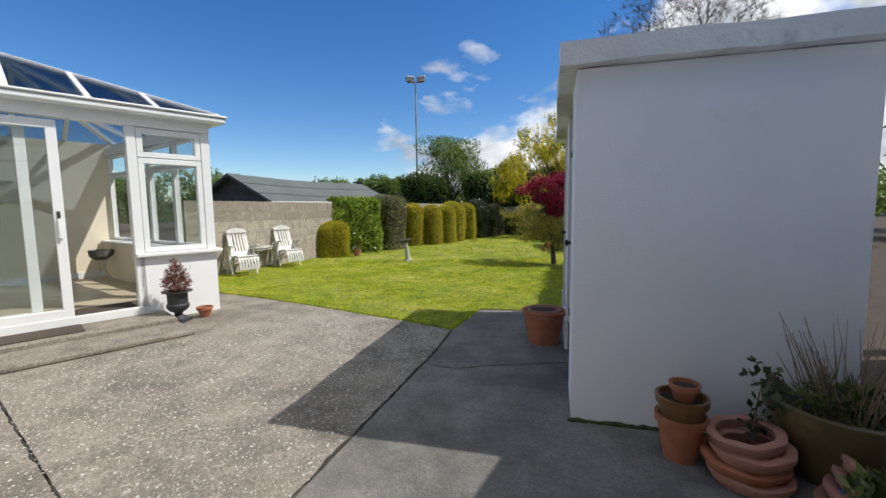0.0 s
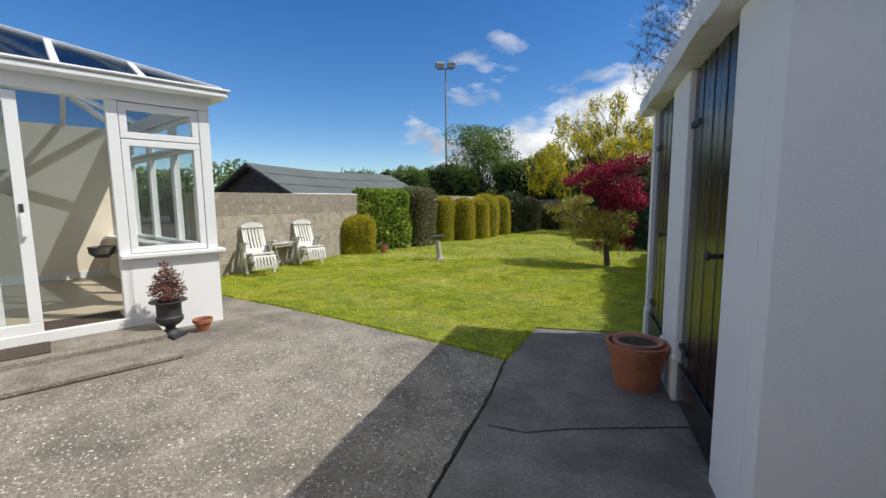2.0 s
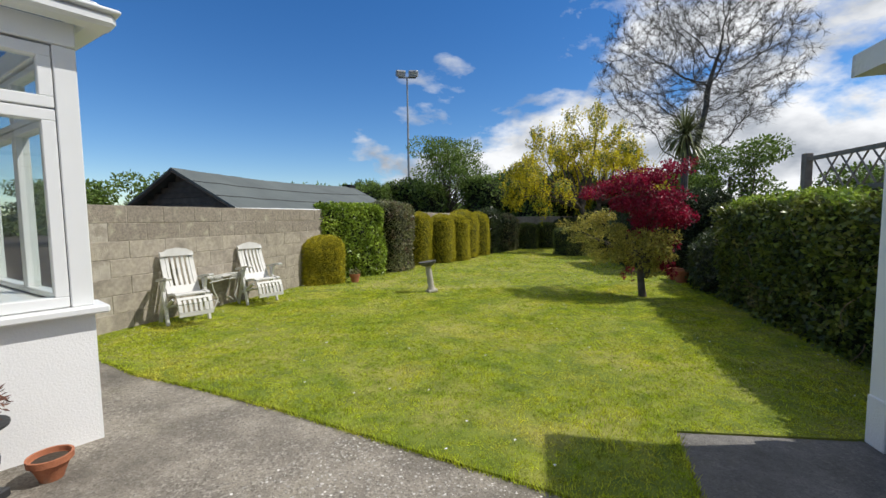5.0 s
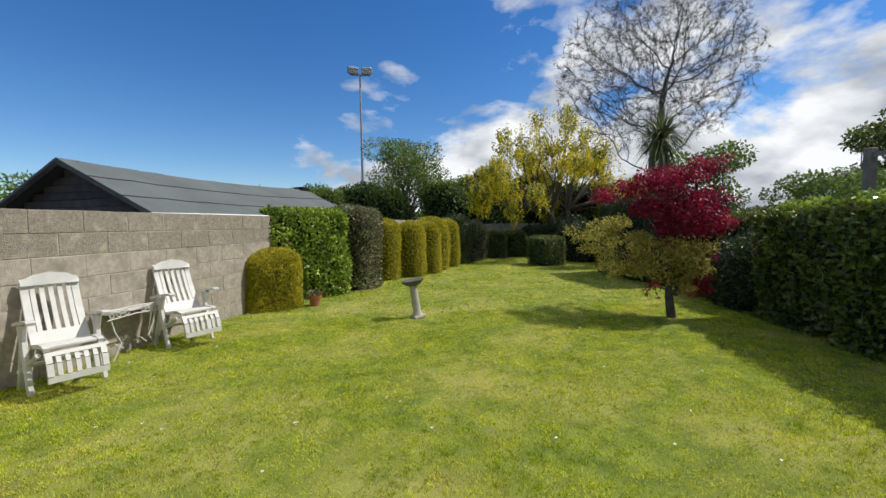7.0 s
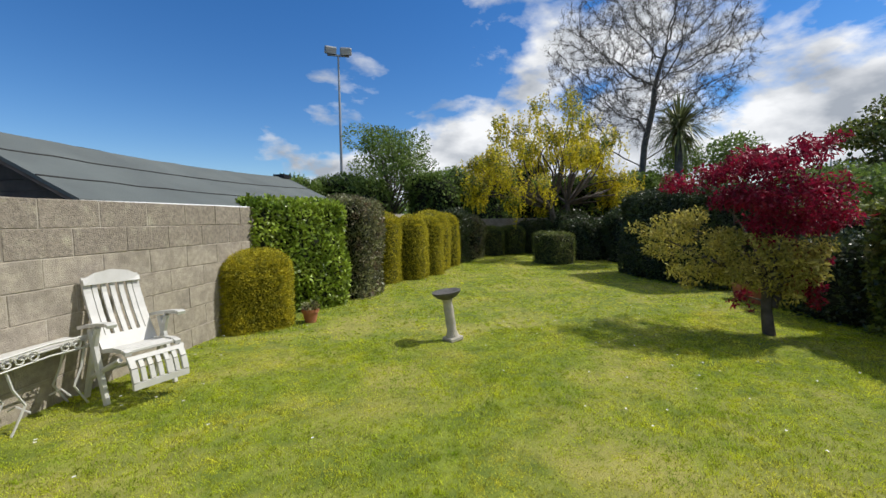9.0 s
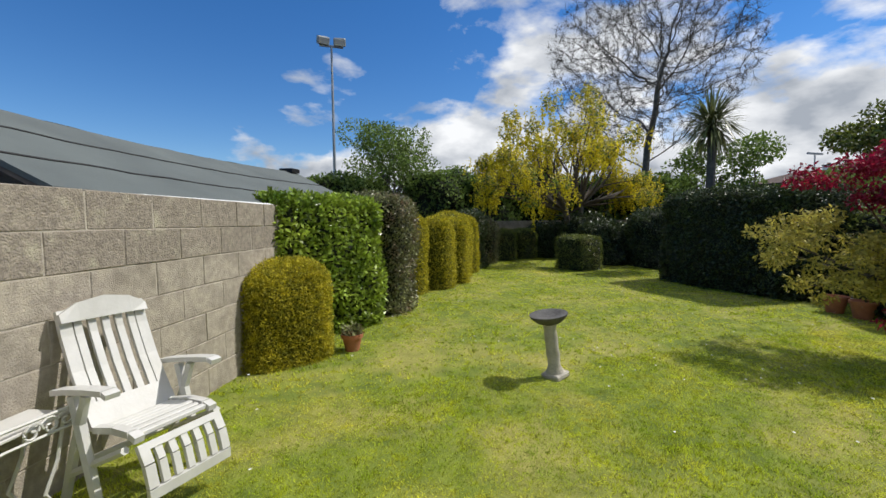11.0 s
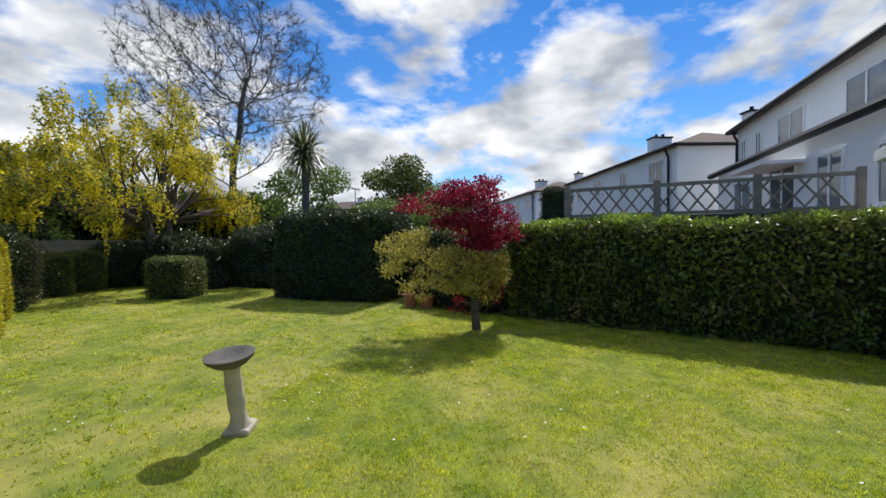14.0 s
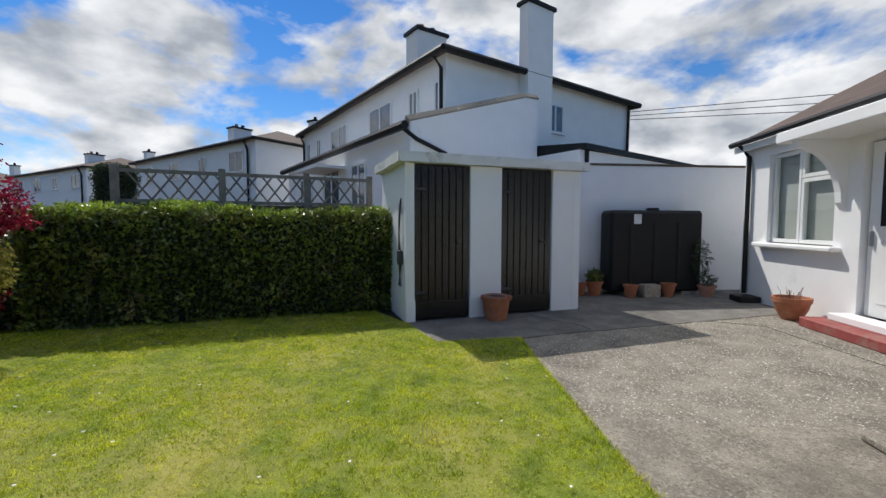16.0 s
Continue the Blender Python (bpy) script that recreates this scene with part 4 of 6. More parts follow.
for x, y, r, h in ((5.3, 20.0, 0.7, 1.25), (6.2, 19.0, 0.8, 1.5), (5.6, 17.4, 0.75, 1.3), (2.9, 20.3, 0.5, 0.7), (6.4, 16.2, 0.8, 1.6)):
    bush("dark_shrub", at_heading(x, y, x * 20), r, r, h, r * 0.8, 6500, (0.075, 0.04), M_DARKLEAF, M_SHADECORE, "dark evergreen shrub under the laburnum", "shrub", "border shrubs", 0.12, 0.14, 0.85, x + y)
bush("dark_hedge", at_heading(4.98, 12.75, -3), 0.78, 1.38, 1.80, 0.30, 30000, (0.055, 0.032), M_DARKLEAF, M_SHADECORE, "big square clipped dark green hedge block in shade", "hedge", "", 0.05, 0.09, 0.75, 6.1)
side = bush("side_hedge", at_heading(3.22, 6.72, -17), 0.44, 2.22, 1.42, 0.16, 36000, (0.066, 0.038), M_HEDGELEAF, M_SHADECORE, "long clipped leafy hedge along the garden boundary", "hedge", "", 0.07, 0.13, 0.8, 7.4)
bush("dark_shrub", at_heading(4.35, 9.75, -20), 0.5, 1.0, 1.05, 0.35, 9000, (0.06, 0.035), M_DARKLEAF, M_SHADECORE, "low dark shrubs in the gap between hedges", "shrub", "border shrubs", 0.10, 0.12, 0.85, 8.8)
bush("dark_shrub", at_heading(5.6, 10.2, -20), 0.6, 1.3, 1.45, 0.35, 9000, (0.06, 0.035), M_HEDGELEAF, M_SHADECORE, "green shrubs behind the maple", "shrub", "border shrubs", 0.10, 0.12, 0.85, 12.8)


# ---- trees ----
def crown(name, parent, pads, n, leaf, material, spread=0.8, droop=0.0, power=0.33):
    """Leaves spread through ellipsoids (x, y, z, rx, ry, rz), denser near their skins."""
    vol = np.array([p[3] * p[4] * p[5] for p in pads]) ** 0.75
    k = rng.choice(len(pads), n, p=vol / vol.sum())
    A = np.array(pads)
    d = unit(rng.normal(size=(n, 3)))
    rr = rng.uniform(0.15, 1, n) ** power
    P = A[k, :3] + d * rr[:, None] * A[k, 3:]
    return leaves(name, P, d, leaf[0], leaf[1], material, parent, spread, droop)


def limb(bm, p, q, r0, r1, sag=0.1, seg=6, steps=5):
    p, q = Vector(p), Vector(q)
    L = (q - p).length
    w = Vector((rng.normal(), rng.normal(), rng.normal() * 0.5)) * L * sag
    pts = [p.lerp(q, t / steps) + w * math.sin(math.pi * t / steps) for t in range(steps + 1)]
    tube(bm, pts, [r0 + (r1 - r0) * t / steps for t in range(steps + 1)], seg)
    return pts


# uneven shoots off the side hedge's top, coloured paler to paint it sunlit
tufts = []
for k in range(120):
    y = rng.uniform(-2.15, 2.15)
    tufts.append((rng.uniform(-0.40, 0.36), y, 1.42 + 0.05 * math.sin(2.1 * y) + rng.uniform(-0.03, 0.07), 0.09, 0.12, 0.05))
crown("young_growth", side, tufts, 7000, (0.055, 0.028), M_LAUREL, 0.75)
bm = bmesh.new()
for k in range(26):
    y, z = rng.uniform(-1.9, 1.9), rng.uniform(0.2, 1.2)
    limb(bm, (-0.36, y, z), (-0.475 - rng.uniform(0, 0.03), y + rng.uniform(-0.25, 0.25), z + rng.uniform(-0.3, 0.3)), 0.006, 0.003, 0.15, 4)
part("bare_twigs", bm, M_DRY, side)["kind"] = "stuff"

# red and green maple
maple = empty("maple_tree", pose(2.46, 9.16, 0.01), "small Japanese maple, crimson top above yellow-green lower leaves", "tree")
RED = [(-0.50, 0.50, 1.70, 0.30, 0.36, 0.09), (-0.15, 0.40, 1.84, 0.40, 0.42, 0.10), (0.22, 0.12, 1.95, 0.40, 0.38, 0.10), (0.55, -0.12, 2.06, 0.30, 0.28, 0.08), (0.02, -0.10, 1.78, 0.36, 0.36, 0.11),
       (0.0, 0.0, 1.54, 0.48, 0.44, 0.13), (0.36, -0.20, 1.58, 0.36, 0.32, 0.10), (-0.22, 0.25, 1.50, 0.34, 0.34, 0.12), (0.10, -0.10, 1.30, 0.40, 0.38, 0.16), (0.36, -0.30, 1.28, 0.28, 0.25, 0.11),
       (0.05, 0.05, 1.12, 0.26, 0.26, 0.12), (0.24, -0.18, 0.88, 0.15, 0.15, 0.14), (0.26, -0.20, 0.52, 0.16, 0.14, 0.12), (-0.12, 0.22, 0.40, 0.12, 0.12, 0.06)]
LIME = [(-0.42, 0.88, 1.24, 0.34, 0.34, 0.11), (-0.78, 0.78, 1.06, 0.30, 0.28, 0.08), (-0.42, 1.05, 0.92, 0.28, 0.28, 0.08), (-0.40, 0.45, 1.06, 0.40, 0.38, 0.13), (-0.15, 0.22, 0.96, 0.40, 0.38, 0.15), (0.02, -0.05, 0.86, 0.38, 0.38, 0.16),
        (0.18, -0.24, 0.88, 0.30, 0.28, 0.10), (-0.20, 0.12, 0.68, 0.36, 0.36, 0.13), (0.04, -0.08, 0.52, 0.24, 0.24, 0.12), (-0.46, 0.34, 0.78, 0.34, 0.34, 0.09), (0.18, -0.14, 0.66, 0.22, 0.22, 0.08), (-0.5, 0.7, 0.62, 0.26, 0.26, 0.06)]
bm = bmesh.new()
limb(bm, (0, 0, 0), (-0.03, 0.03, 0.58), 0.062, 0.040, 0.03, 9)
limb(bm, (0.02, -0.02, 0.30), (0.06, -0.05, 0.72), 0.036, 0.026, 0.05, 8)
part("trunk", bm, M_BARK, maple, smooth=True)
bm = bmesh.new()
for p in RED + LIME:
    limb(bm, (0.02, 0.0, min(0.5, p[2] - 0.05)), p[:3], 0.022, 0.004, 0.12, 5)
part("branchwork", bm, M_BARK, maple)["kind"] = "stuff"


def ragged(pads, k, spread):
    """Breaks each pad into smaller tufts at uneven heights."""
    out = []
    for x, y, z, a, b, c in pads:
        for q in range(k):
            t, u = rng.uniform(0, 6.28), math.sqrt(rng.uniform(0, 1)) * 0.85
            f = rng.uniform(0.28, 0.58)
            out.append((x + a * u * math.cos(t), y + b * u * math.sin(t), z + rng.normal() * spread - 0.12 * u * a, a * f, b * f, c * rng.uniform(0.5, 1.1)))
    return out


crown("red_leaves", maple, ragged(RED, 8, 0.07), 11500, (0.056, 0.022), M_RED, 0.8, 0.4)
crown("green_leaves", maple, ragged(LIME, 7, 0.07), 8500, (0.054, 0.022), M_LIME, 0.8, 0.35)

# laburnum in flower
lab = empty("laburnum_tree", pose(5.6, 19.2, 0), "laburnum tree hung with yellow flower chains", "tree")
pads = []
for k in range(58):
    a, q = rng.uniform(0, 6.28), math.sqrt(rng.uniform(0.02, 1.25))
    z = 4.7 - 1.7 * q * q + rng.uniform(-1.1, 0.45) + 0.5 * math.sin(3 * a)
    pads.append((2.7 * q * math.cos(a), 2.5 * q * math.sin(a), z, 0.28, 0.28, 0.22))
bm = bmesh.new()
limb(bm, (0.1, 0, 0), (-0.25, -0.2, 1.7), 0.13, 0.10, 0.08, 8)
limb(bm, (0.2, 0.1, 0), (0.6, 0.1, 1.9), 0.10, 0.08, 0.08, 8)
part("trunk", bm, M_BARK, lab, smooth=True)
bm = bmesh.new()
for k, p in enumerate(pads):
    limb(bm, (-0.25, -0.2, 1.6) if p[0] < 0.2 else (0.6, 0.1, 1.8), p[:3], 0.05, 0.008, 0.12, 5)
part("branchwork", bm, M_BARK, lab)["kind"] = "stuff"
crown("leaves", lab, pads, 5000, (0.10, 0.05), M_GREEN, 0.8, 0.4)
crown("leaves", lab, [(p[0], p[1], p[2] + 0.1, 0.34, 0.34, 0.22) for p in pads], 6000, (0.10, 0.05), M_LIME, 0.8, 0.4)
# hanging chains
C = np.array(pads)[rng.choice(len(pads), 1700)]
root = C[:, :3] + rng.normal(size=(1700, 3)) * 0.22
t = np.tile(np.linspace(0, 1, 16), 1700)
R = np.repeat(root, 16, 0)
P = R + np.stack([rng.normal(size=len(t)) * 0.035 * (1.1 - t), rng.normal(size=len(t)) * 0.035 * (1.1 - t), -t * np.repeat(rng.uniform(0.2, 0.42, 1700), 16)], 1)
leaves("flower_chains", P, np.tile([0, 0, -1.0], (len(P), 1)), 0.075, 0.05, M_YELLOW, lab, 0.7)


# tall bare ash behind
def bare_tree(name, m, centre, radii, fork, label, seed):
    """A leafless tree whose boughs grow towards points spread through the ellipsoid of its crown."""
    g = np.random.default_rng(seed)
    ob = empty(name, m, label, "tree")
    d = unit(g.normal(size=(2300, 3)))
    goals = np.array(centre) + d * (g.uniform(0.02, 1, 2300) ** 0.38)[:, None] * np.array(radii)
    goals = goals[goals[:, 2] > fork * 0.85]
    step, reach, kill = 0.34, 2.6, 0.42
    nodes, parents = [np.array([0.0, 0.0, 0.0])], [-1]
    while nodes[-1][2] < fork:
        nodes.append(nodes[-1] + np.array([0.035, 0.01, step]))
        parents.append(len(nodes) - 2)
    top = len(nodes) - 1
    for at, stem, count, sway in ((top, (0.10, 0.02, 1.0), 13, 0.07), (top - 2, (-0.75, 0.45, 0.62), 5, 0.10), (top - 1, (0.72, -0.5, 0.66), 5, 0.10), (top + 3, (0.3, 0.7, 0.7), 4, 0.10)):
        p, v = nodes[at], np.array(stem) / np.linalg.norm(stem)
        for q in range(count):
            v = v + g.normal(size=3) * sway
            v = v / np.linalg.norm(v)
            p = p + v * step
            nodes.append(p)
            parents.append(at if q == 0 else len(nodes) - 2)
    P = np.array(nodes)
    D = np.linalg.norm(goals[:, None] - P[None], axis=2)
    near, best = D.argmin(1), D.min(1)
    for turn in range(90):
        act = best < reach
        if not act.any():
            break
        pull = np.zeros((len(nodes), 3))
        np.add.at(pull, near[act], unit(goals[act] - P[near[act]]))
        grow = np.unique(near[act])
        v = unit(unit(pull[grow]) + g.normal(size=(len(grow), 3)) * 0.22 + [0, 0, 0.06])
        fresh = P[grow] + v * step
        first_new = len(nodes)
        nodes.extend(fresh)
        parents.extend(int(q) for q in grow)
        P = np.concatenate([P, fresh])
        D = np.linalg.norm(goals[:, None] - fresh[None], axis=2)
        better = D.min(1) < best
        near[better], best[better] = first_new + D.argmin(1)[better], D.min(1)[better]
        left = best > kill
        goals, near, best = goals[left], near[left], best[left]
        if len(goals) < 5 or len(nodes) > 9000:
            break
    n = len(nodes)
    load, kids = np.zeros(n), np.zeros(n, int)
    for q in range(n - 1, 0, -1):
        load[q] = max(load[q], 0.0062 ** 1.95)
        load[parents[q]] += load[q]
        kids[parents[q]] += 1
    rad = [float(q) for q in np.minimum(load ** (1 / 1.95), 0.40)]
    main, fine = bmesh.new(), bmesh.new()
    for q in range(1, n):
        a, b2 = P[parents[q]], P[q]
        big_one = rad[q] > 0.045
        tube(main if big_one else fine, [a, b2], [rad[parents[q]] if rad[parents[q]] < rad[q] * 1.7 else rad[q] * 1.15, rad[q]], 7 if big_one else 3)
    part("limbwork", main, M_BARKG, ob, smooth=True)["kind"] = "stuff"
    part("branchwork", fine, M_BARKG, ob)["kind"] = "stuff"
    # fine twigs off every thin bough
    thin = np.where(np.array(rad) < 0.028)[0]
    base = np.repeat(P[thin], 10, 0)
    along = np.repeat(unit(P[thin] - P[np.array(parents)[thin]]), 10, 0)
    v = unit(along * 0.8 + g.normal(size=base.shape) * 0.55 + [0, 0, 0.12])
    L = g.uniform(0.2, 0.6, len(base))[:, None]
    side = unit(np.cross(v, g.normal(size=base.shape))) * 0.0058
    bend = base + v * L * 0.5 + g.normal(size=base.shape) * 0.04
    tip = base + v * L + [0, 0, 0.05]
    third = unit(np.cross(v, side)) * 0.0058
    V = np.stack([base - side, base + side, base + third, bend - side * 0.8, bend + side * 0.8, bend + third * 0.8, tip], 1).reshape(-1, 3)
    i = np.arange(len(base))[:, None] * 7
    F = [i + f for f in ([0, 1, 4], [0, 4, 3], [1, 2, 5], [1, 5, 4], [2, 0, 3], [2, 3, 5], [3, 4, 6], [4, 5, 6], [5, 3, 6])]
    npmesh("twigwork", V, np.concatenate(F, 0), M_BARKG, ob)["kind"] = "stuff"
    return ob


bare_tree("bare_tree", pose(12.75, 23.6, 0), (0.15, -0.1, 8.9), (4.9, 4.9, 4.2), 4.4, "tall bare ash tree with fine spreading twigs", 5)

# cordyline palm
palm = empty("cordyline_palm", pose(6.95, 15.1, 0), "cabbage palm with spiky leaf crown on slim trunk", "palm tree")
bm = bmesh.new()
limb(bm, (-0.25, 0, 0), (0, 0, 3.55), 0.13, 0.09, 0.03, 9, 7)
part("trunk", bm, M_BARKG, palm, smooth=True)
n = 330
d = unit(rng.normal(size=(n, 3)) * [1, 1, 0.75] + [0, 0, 0.12])
base = np.array([0, 0, 3.62]) + d * 0.06 + np.stack([np.zeros(n), np.zeros(n), rng.uniform(-0.15, 0.2, n)], 1)
L = rng.uniform(0.6, 0.95, n)[:, None]
side = unit(np.cross(d, [0, 0, 1.0])) * 0.022
mid, tip = base + d * L * 0.55, base + d * L + np.stack([np.zeros(n), np.zeros(n), -0.22 * L[:, 0] * (1.2 - d[:, 2])], 1)
V = np.stack([base - side * 0.6, base + side * 0.6, mid + side, mid - side, tip], 1).reshape(-1, 3)
i = np.arange(n)[:, None] * 5
npmesh("leaf_crown", V, np.concatenate([i + [0, 1, 2], i + [0, 2, 3], i + [3, 2, 4]], 0), M_PALM, palm)


def leafy_tree(name, x, y, z0, h, r, n, leaf, material, label, k=14, trunk=True, category="tree", group=""):
    ob = empty(name, pose(x, y, 0), label, category, group)
    pads = []
    for q in range(k):
        a, s = rng.uniform(0, 6.28), math.sqrt(rng.uniform(0, 1))
        zz = z0 + (h - z0) * rng.uniform(0.1, 0.9)
        w = r * (1 - 0.45 * abs((zz - z0) / (h - z0) - 0.4))
        pads.append((w * 0.8 * s * math.cos(a), w * 0.8 * s * math.sin(a), zz, r * 0.42, r * 0.42, (h - z0) * 0.16))
    bm = bmesh.new()
    limb(bm, (0, 0, 0), (0, 0, z0 + (h - z0) * 0.5), r * 0.07 + 0.03, r * 0.03, 0.03, 7)
    part("trunk", bm, M_BARK, ob)
    bm = bmesh.new()
    for p in pads:
        limb(bm, (0, 0, z0), p[:3], r * 0.03, 0.008, 0.1, 4, 4)
    part("branchwork", bm, M_BARK, ob)["kind"] = "stuff"
    crown("leaves", ob, pads, n, leaf, material, 0.85, 0.15)
    return ob


leafy_tree("shrub_tree", 0.3, 24.3, 1.2, 5.3, 2.0, 16000, (0.13, 0.06), M_GREEN, "airy green shrub tree beyond the garden end", 26)
for x, y, h, r in ((-3.6, 24.5, 3.0, 1.7), (-6.6, 25.2, 2.9, 1.9), (2.9, 24.2, 3.4, 1.7), (5.2, 23.8, 3.2, 1.6), (8.2, 22.5, 3.0, 1.7), (-1.2, 24.6, 3.1, 1.6), (7.0, 24.5, 3.6, 1.8), (10.2, 20.5, 2.9, 1.6)):
    bush("boundary_hedge", pose(x, y, 0, 0, 0, x * 9), r, 1.1, h, 0.6, 7000, (0.16, 0.085), M_GREEN, M_SHADECORE, "tall green hedge beyond the garden end", "hedge", "end hedges", 0.2, 0.22, 0.85, x)
leafy_tree("garden_tree", 10.2, 17.4, 1.0, 4.3, 1.6, 6000, (0.14, 0.07), M_GREEN, "bushy green tree beyond the hedge", 14, group="far trees")
leafy_tree("round_tree", 24.5, 19.8, 2.5, 6.9, 2.6, 9000, (0.24, 0.13), M_HEDGELEAF, "rounded dense green tree in a far garden", 22, group="far trees")
leafy_tree("garden_tree", 19.0, 15.2, 1.0, 4.4, 2.2, 6000, (0.2, 0.1), M_GREEN, "pale green bushy tree in a far garden", 16, group="far trees")
leafy_tree("garden_tree", 15.0, 16.5, 0.8, 3.2, 2.0, 5000, (0.16, 0.08), M_GREEN, "pale green bushy tree in a far garden", 16, group="far trees")
leafy_tree("garden_tree", 12.5, 13.3, 0.8, 2.7, 1.8, 5000, (0.14, 0.07), M_GREEN, "pale green bushy tree in a far garden", 14, group="far trees")
bush("cypress", pose(23.0, 9.0, 0), 0.9, 0.9, 4.3, 0.88, 6000, (0.12, 0.05), M_DARKLEAF, M_SHADECORE, "dark upright cypress between far houses", "tree", "", 0.1, 0.1, 0.6, 3.0)
for x, y, h, r in ((-14.5, 30, 3.7, 2.2), (-18, 31, 4.4, 2.4), (-21, 29, 3.6, 2.6), (-25, 30, 4.0, 2.6), (-11.5, 28.5, 2.9, 1.9), (-29, 24, 4.4, 3)):
    leafy_tree("far_tree", x, y, 0.6, h, r, 4500, (0.26, 0.13), M_GREEN, "distant green trees beyond the neighbouring gardens", 16, group="far trees")
woods = empty("far_woods", pose(0, 0, 0), "line of distant woodland and hedges", "woods", kind="stuff")
n = 60000
a = rng.uniform(0, 2 * math.pi, n)
rad = rng.uniform(58, 66, n)
hgt = 3.0 + 1.2 * np.sin(a * 13) + 0.9 * np.sin(a * 31 + 1) + 0.5 * np.sin(a * 67)
P = np.stack([rad * np.cos(a), rad * np.sin(a), rng.uniform(0, 1, n) ** 0.7 * hgt], 1)
leaves("leaves", P, unit(rng.normal(size=(n, 3))), 0.7, 0.4, M_GREEN, woods, 0.9)

# ---- far wall, felt-roofed outbuilding, flood light ----
bw = part("wall_back", B(-3.0, 0, 0, 6.5, 0.2, 1.30), M_BLOCK, m=pose(3.6, 21.3, 0, 0, 0, -12))
tagged(bw, "low grey concrete wall at the end of the garden", "wall", kind="structure")
out = empty("outbuilding", S_OUT, "long timber outbuilding with sagging grey felt roof", "outbuilding")
Y0, Y1 = -1.05, 4.25
part("wall", B(-3.2, Y0 + 0.25, 0, -0.45, Y1 - 0.2, 1.5), M_BOARD, out)
for sgn, x_eave, z_eave in ((1, -0.26, 1.50), (-1, -3.3, 1.50)):
    bm = bmesh.new()
    NX, NY = 6, 30
    grid = []
    for ix in range(NX + 1):
        row = []
        for iy in range(NY + 1):
            f, g = ix / NX, iy / NY
            x = -1.78 + (x_eave + 1.78) * f
            z = 2.22 + (z_eave - 2.22) * f - 0.07 * math.sin(math.pi * g) * (1 - f * 0.4) + 0.012 * noise.noise(Vector((f * 3, g * 14, sgn)))
            row.append(bm.verts.new((x, Y0 + (Y1 - Y0) * g, z)))
        grid.append(row)
    for ix in range(NX):
        for iy in range(NY):
            bm.faces.new((grid[ix][iy], grid[ix + 1][iy], grid[ix + 1][iy + 1], grid[ix][iy + 1]))
    ext = bmesh.ops.extrude_face_region(bm, geom=bm.faces[:])
    bmesh.ops.translate(bm, verts=[v for v in ext["geom"] if isinstance(v, bmesh.types.BMVert)], vec=(0, 0, -0.035))
    rs = part("roof_felt", bm, M_FELT, out, "sagging grey-green felt roof", smooth=True)
    if sgn == 1:
        for f in (0.36, 0.72):
            pts = []
            for iy in range(NY + 1):
                g = iy / NY
                pts.append((-1.78 + 1.52 * f, Y0 + (Y1 - Y0) * g, 2.222 - 0.72 * f - 0.07 * math.sin(math.pi * g) * (1 - f * 0.4) + 0.012 * noise.noise(Vector((f * 3, g * 14, sgn)))))
            part("felt_lap", tube(bmesh.new(), pts, 0.009, 5), M_BLACKM, rs)
bm = bmesh.new()
for k in range(9):
    z0, z1 = 1.30 + k * 0.10, 1.395 + k * 0.10
    w = max(0.05, 1.5 * (2.19 - z1) / 0.72) if z1 > 1.5 else 1.5
    part("gable_board", B(-1.78 - w, Y0 + 0.20 + 0.01 * (k % 2), z0, -1.78 + min(w, 1.3), Y0 + 0.24, z1), M_BOARD, out)
part("barge_board", tube(bmesh.new(), [(-1.78, Y0 + 0.02, 2.16), (-0.28, Y0 + 0.02, 1.45)], 0.03, 4), M_BOARD, out)
part("barge_board", tube(bmesh.new(), [(-1.78, Y0 + 0.02, 2.16), (-3.28, Y0 + 0.02, 1.45)], 0.03, 4), M_BOARD, out)
part("white_edge", tube(bmesh.new(), [(-0.262, Y0, 1.478), (-0.262, Y1, 1.478)], 0.014, 4), M_UPVC, out)
part("ridge_cap", B(-1.90, Y1 - 0.25, 2.19, -1.66, Y1 + 0.02, 2.26), M_BLACKM, out)

mast = empty("floodlight_mast", pose(-1.58, 26.32, 0), "tall galvanised mast with two sports floodlights", "floodlight")
part("pole", tube(bmesh.new(), [(0, 0, 0), (0, 0, 4.5), (0, 0, 8.95)], [0.085, 0.065, 0.045], 10), M_STEEL, mast, smooth=True)
part("cross_arm", B(-0.5, -0.04, 8.93, 0.5, 0.04, 9.0), M_STEEL, mast)
for x, rz in ((-0.36, 12), (0.36, -8)):
    fl = part("floodlight", B(-0.26, -0.12, 0, 0.26, 0.14, 0.34, bevel=0.04), M_STEEL, mast, "rectangular floodlight head", m=pose(x, 0, 9.0, 24, 0, rz))
    part("lens", B(-0.22, -0.13, 0.04, 0.22, -0.121, 0.30), M_LAMPGLASS, fl)
m2 = empty("floodlight_mast", pose(36, 30, 0), "tall galvanised mast with two sports floodlights", "floodlight")
part("pole", tube(bmesh.new(), [(0, 0, 0), (0, 0, 6.4)], [0.08, 0.05], 6), M_STEEL, m2)
part("cross_arm", B(-0.9, -0.05, 6.35, 0.9, 0.05, 6.5), M_STEEL, m2)

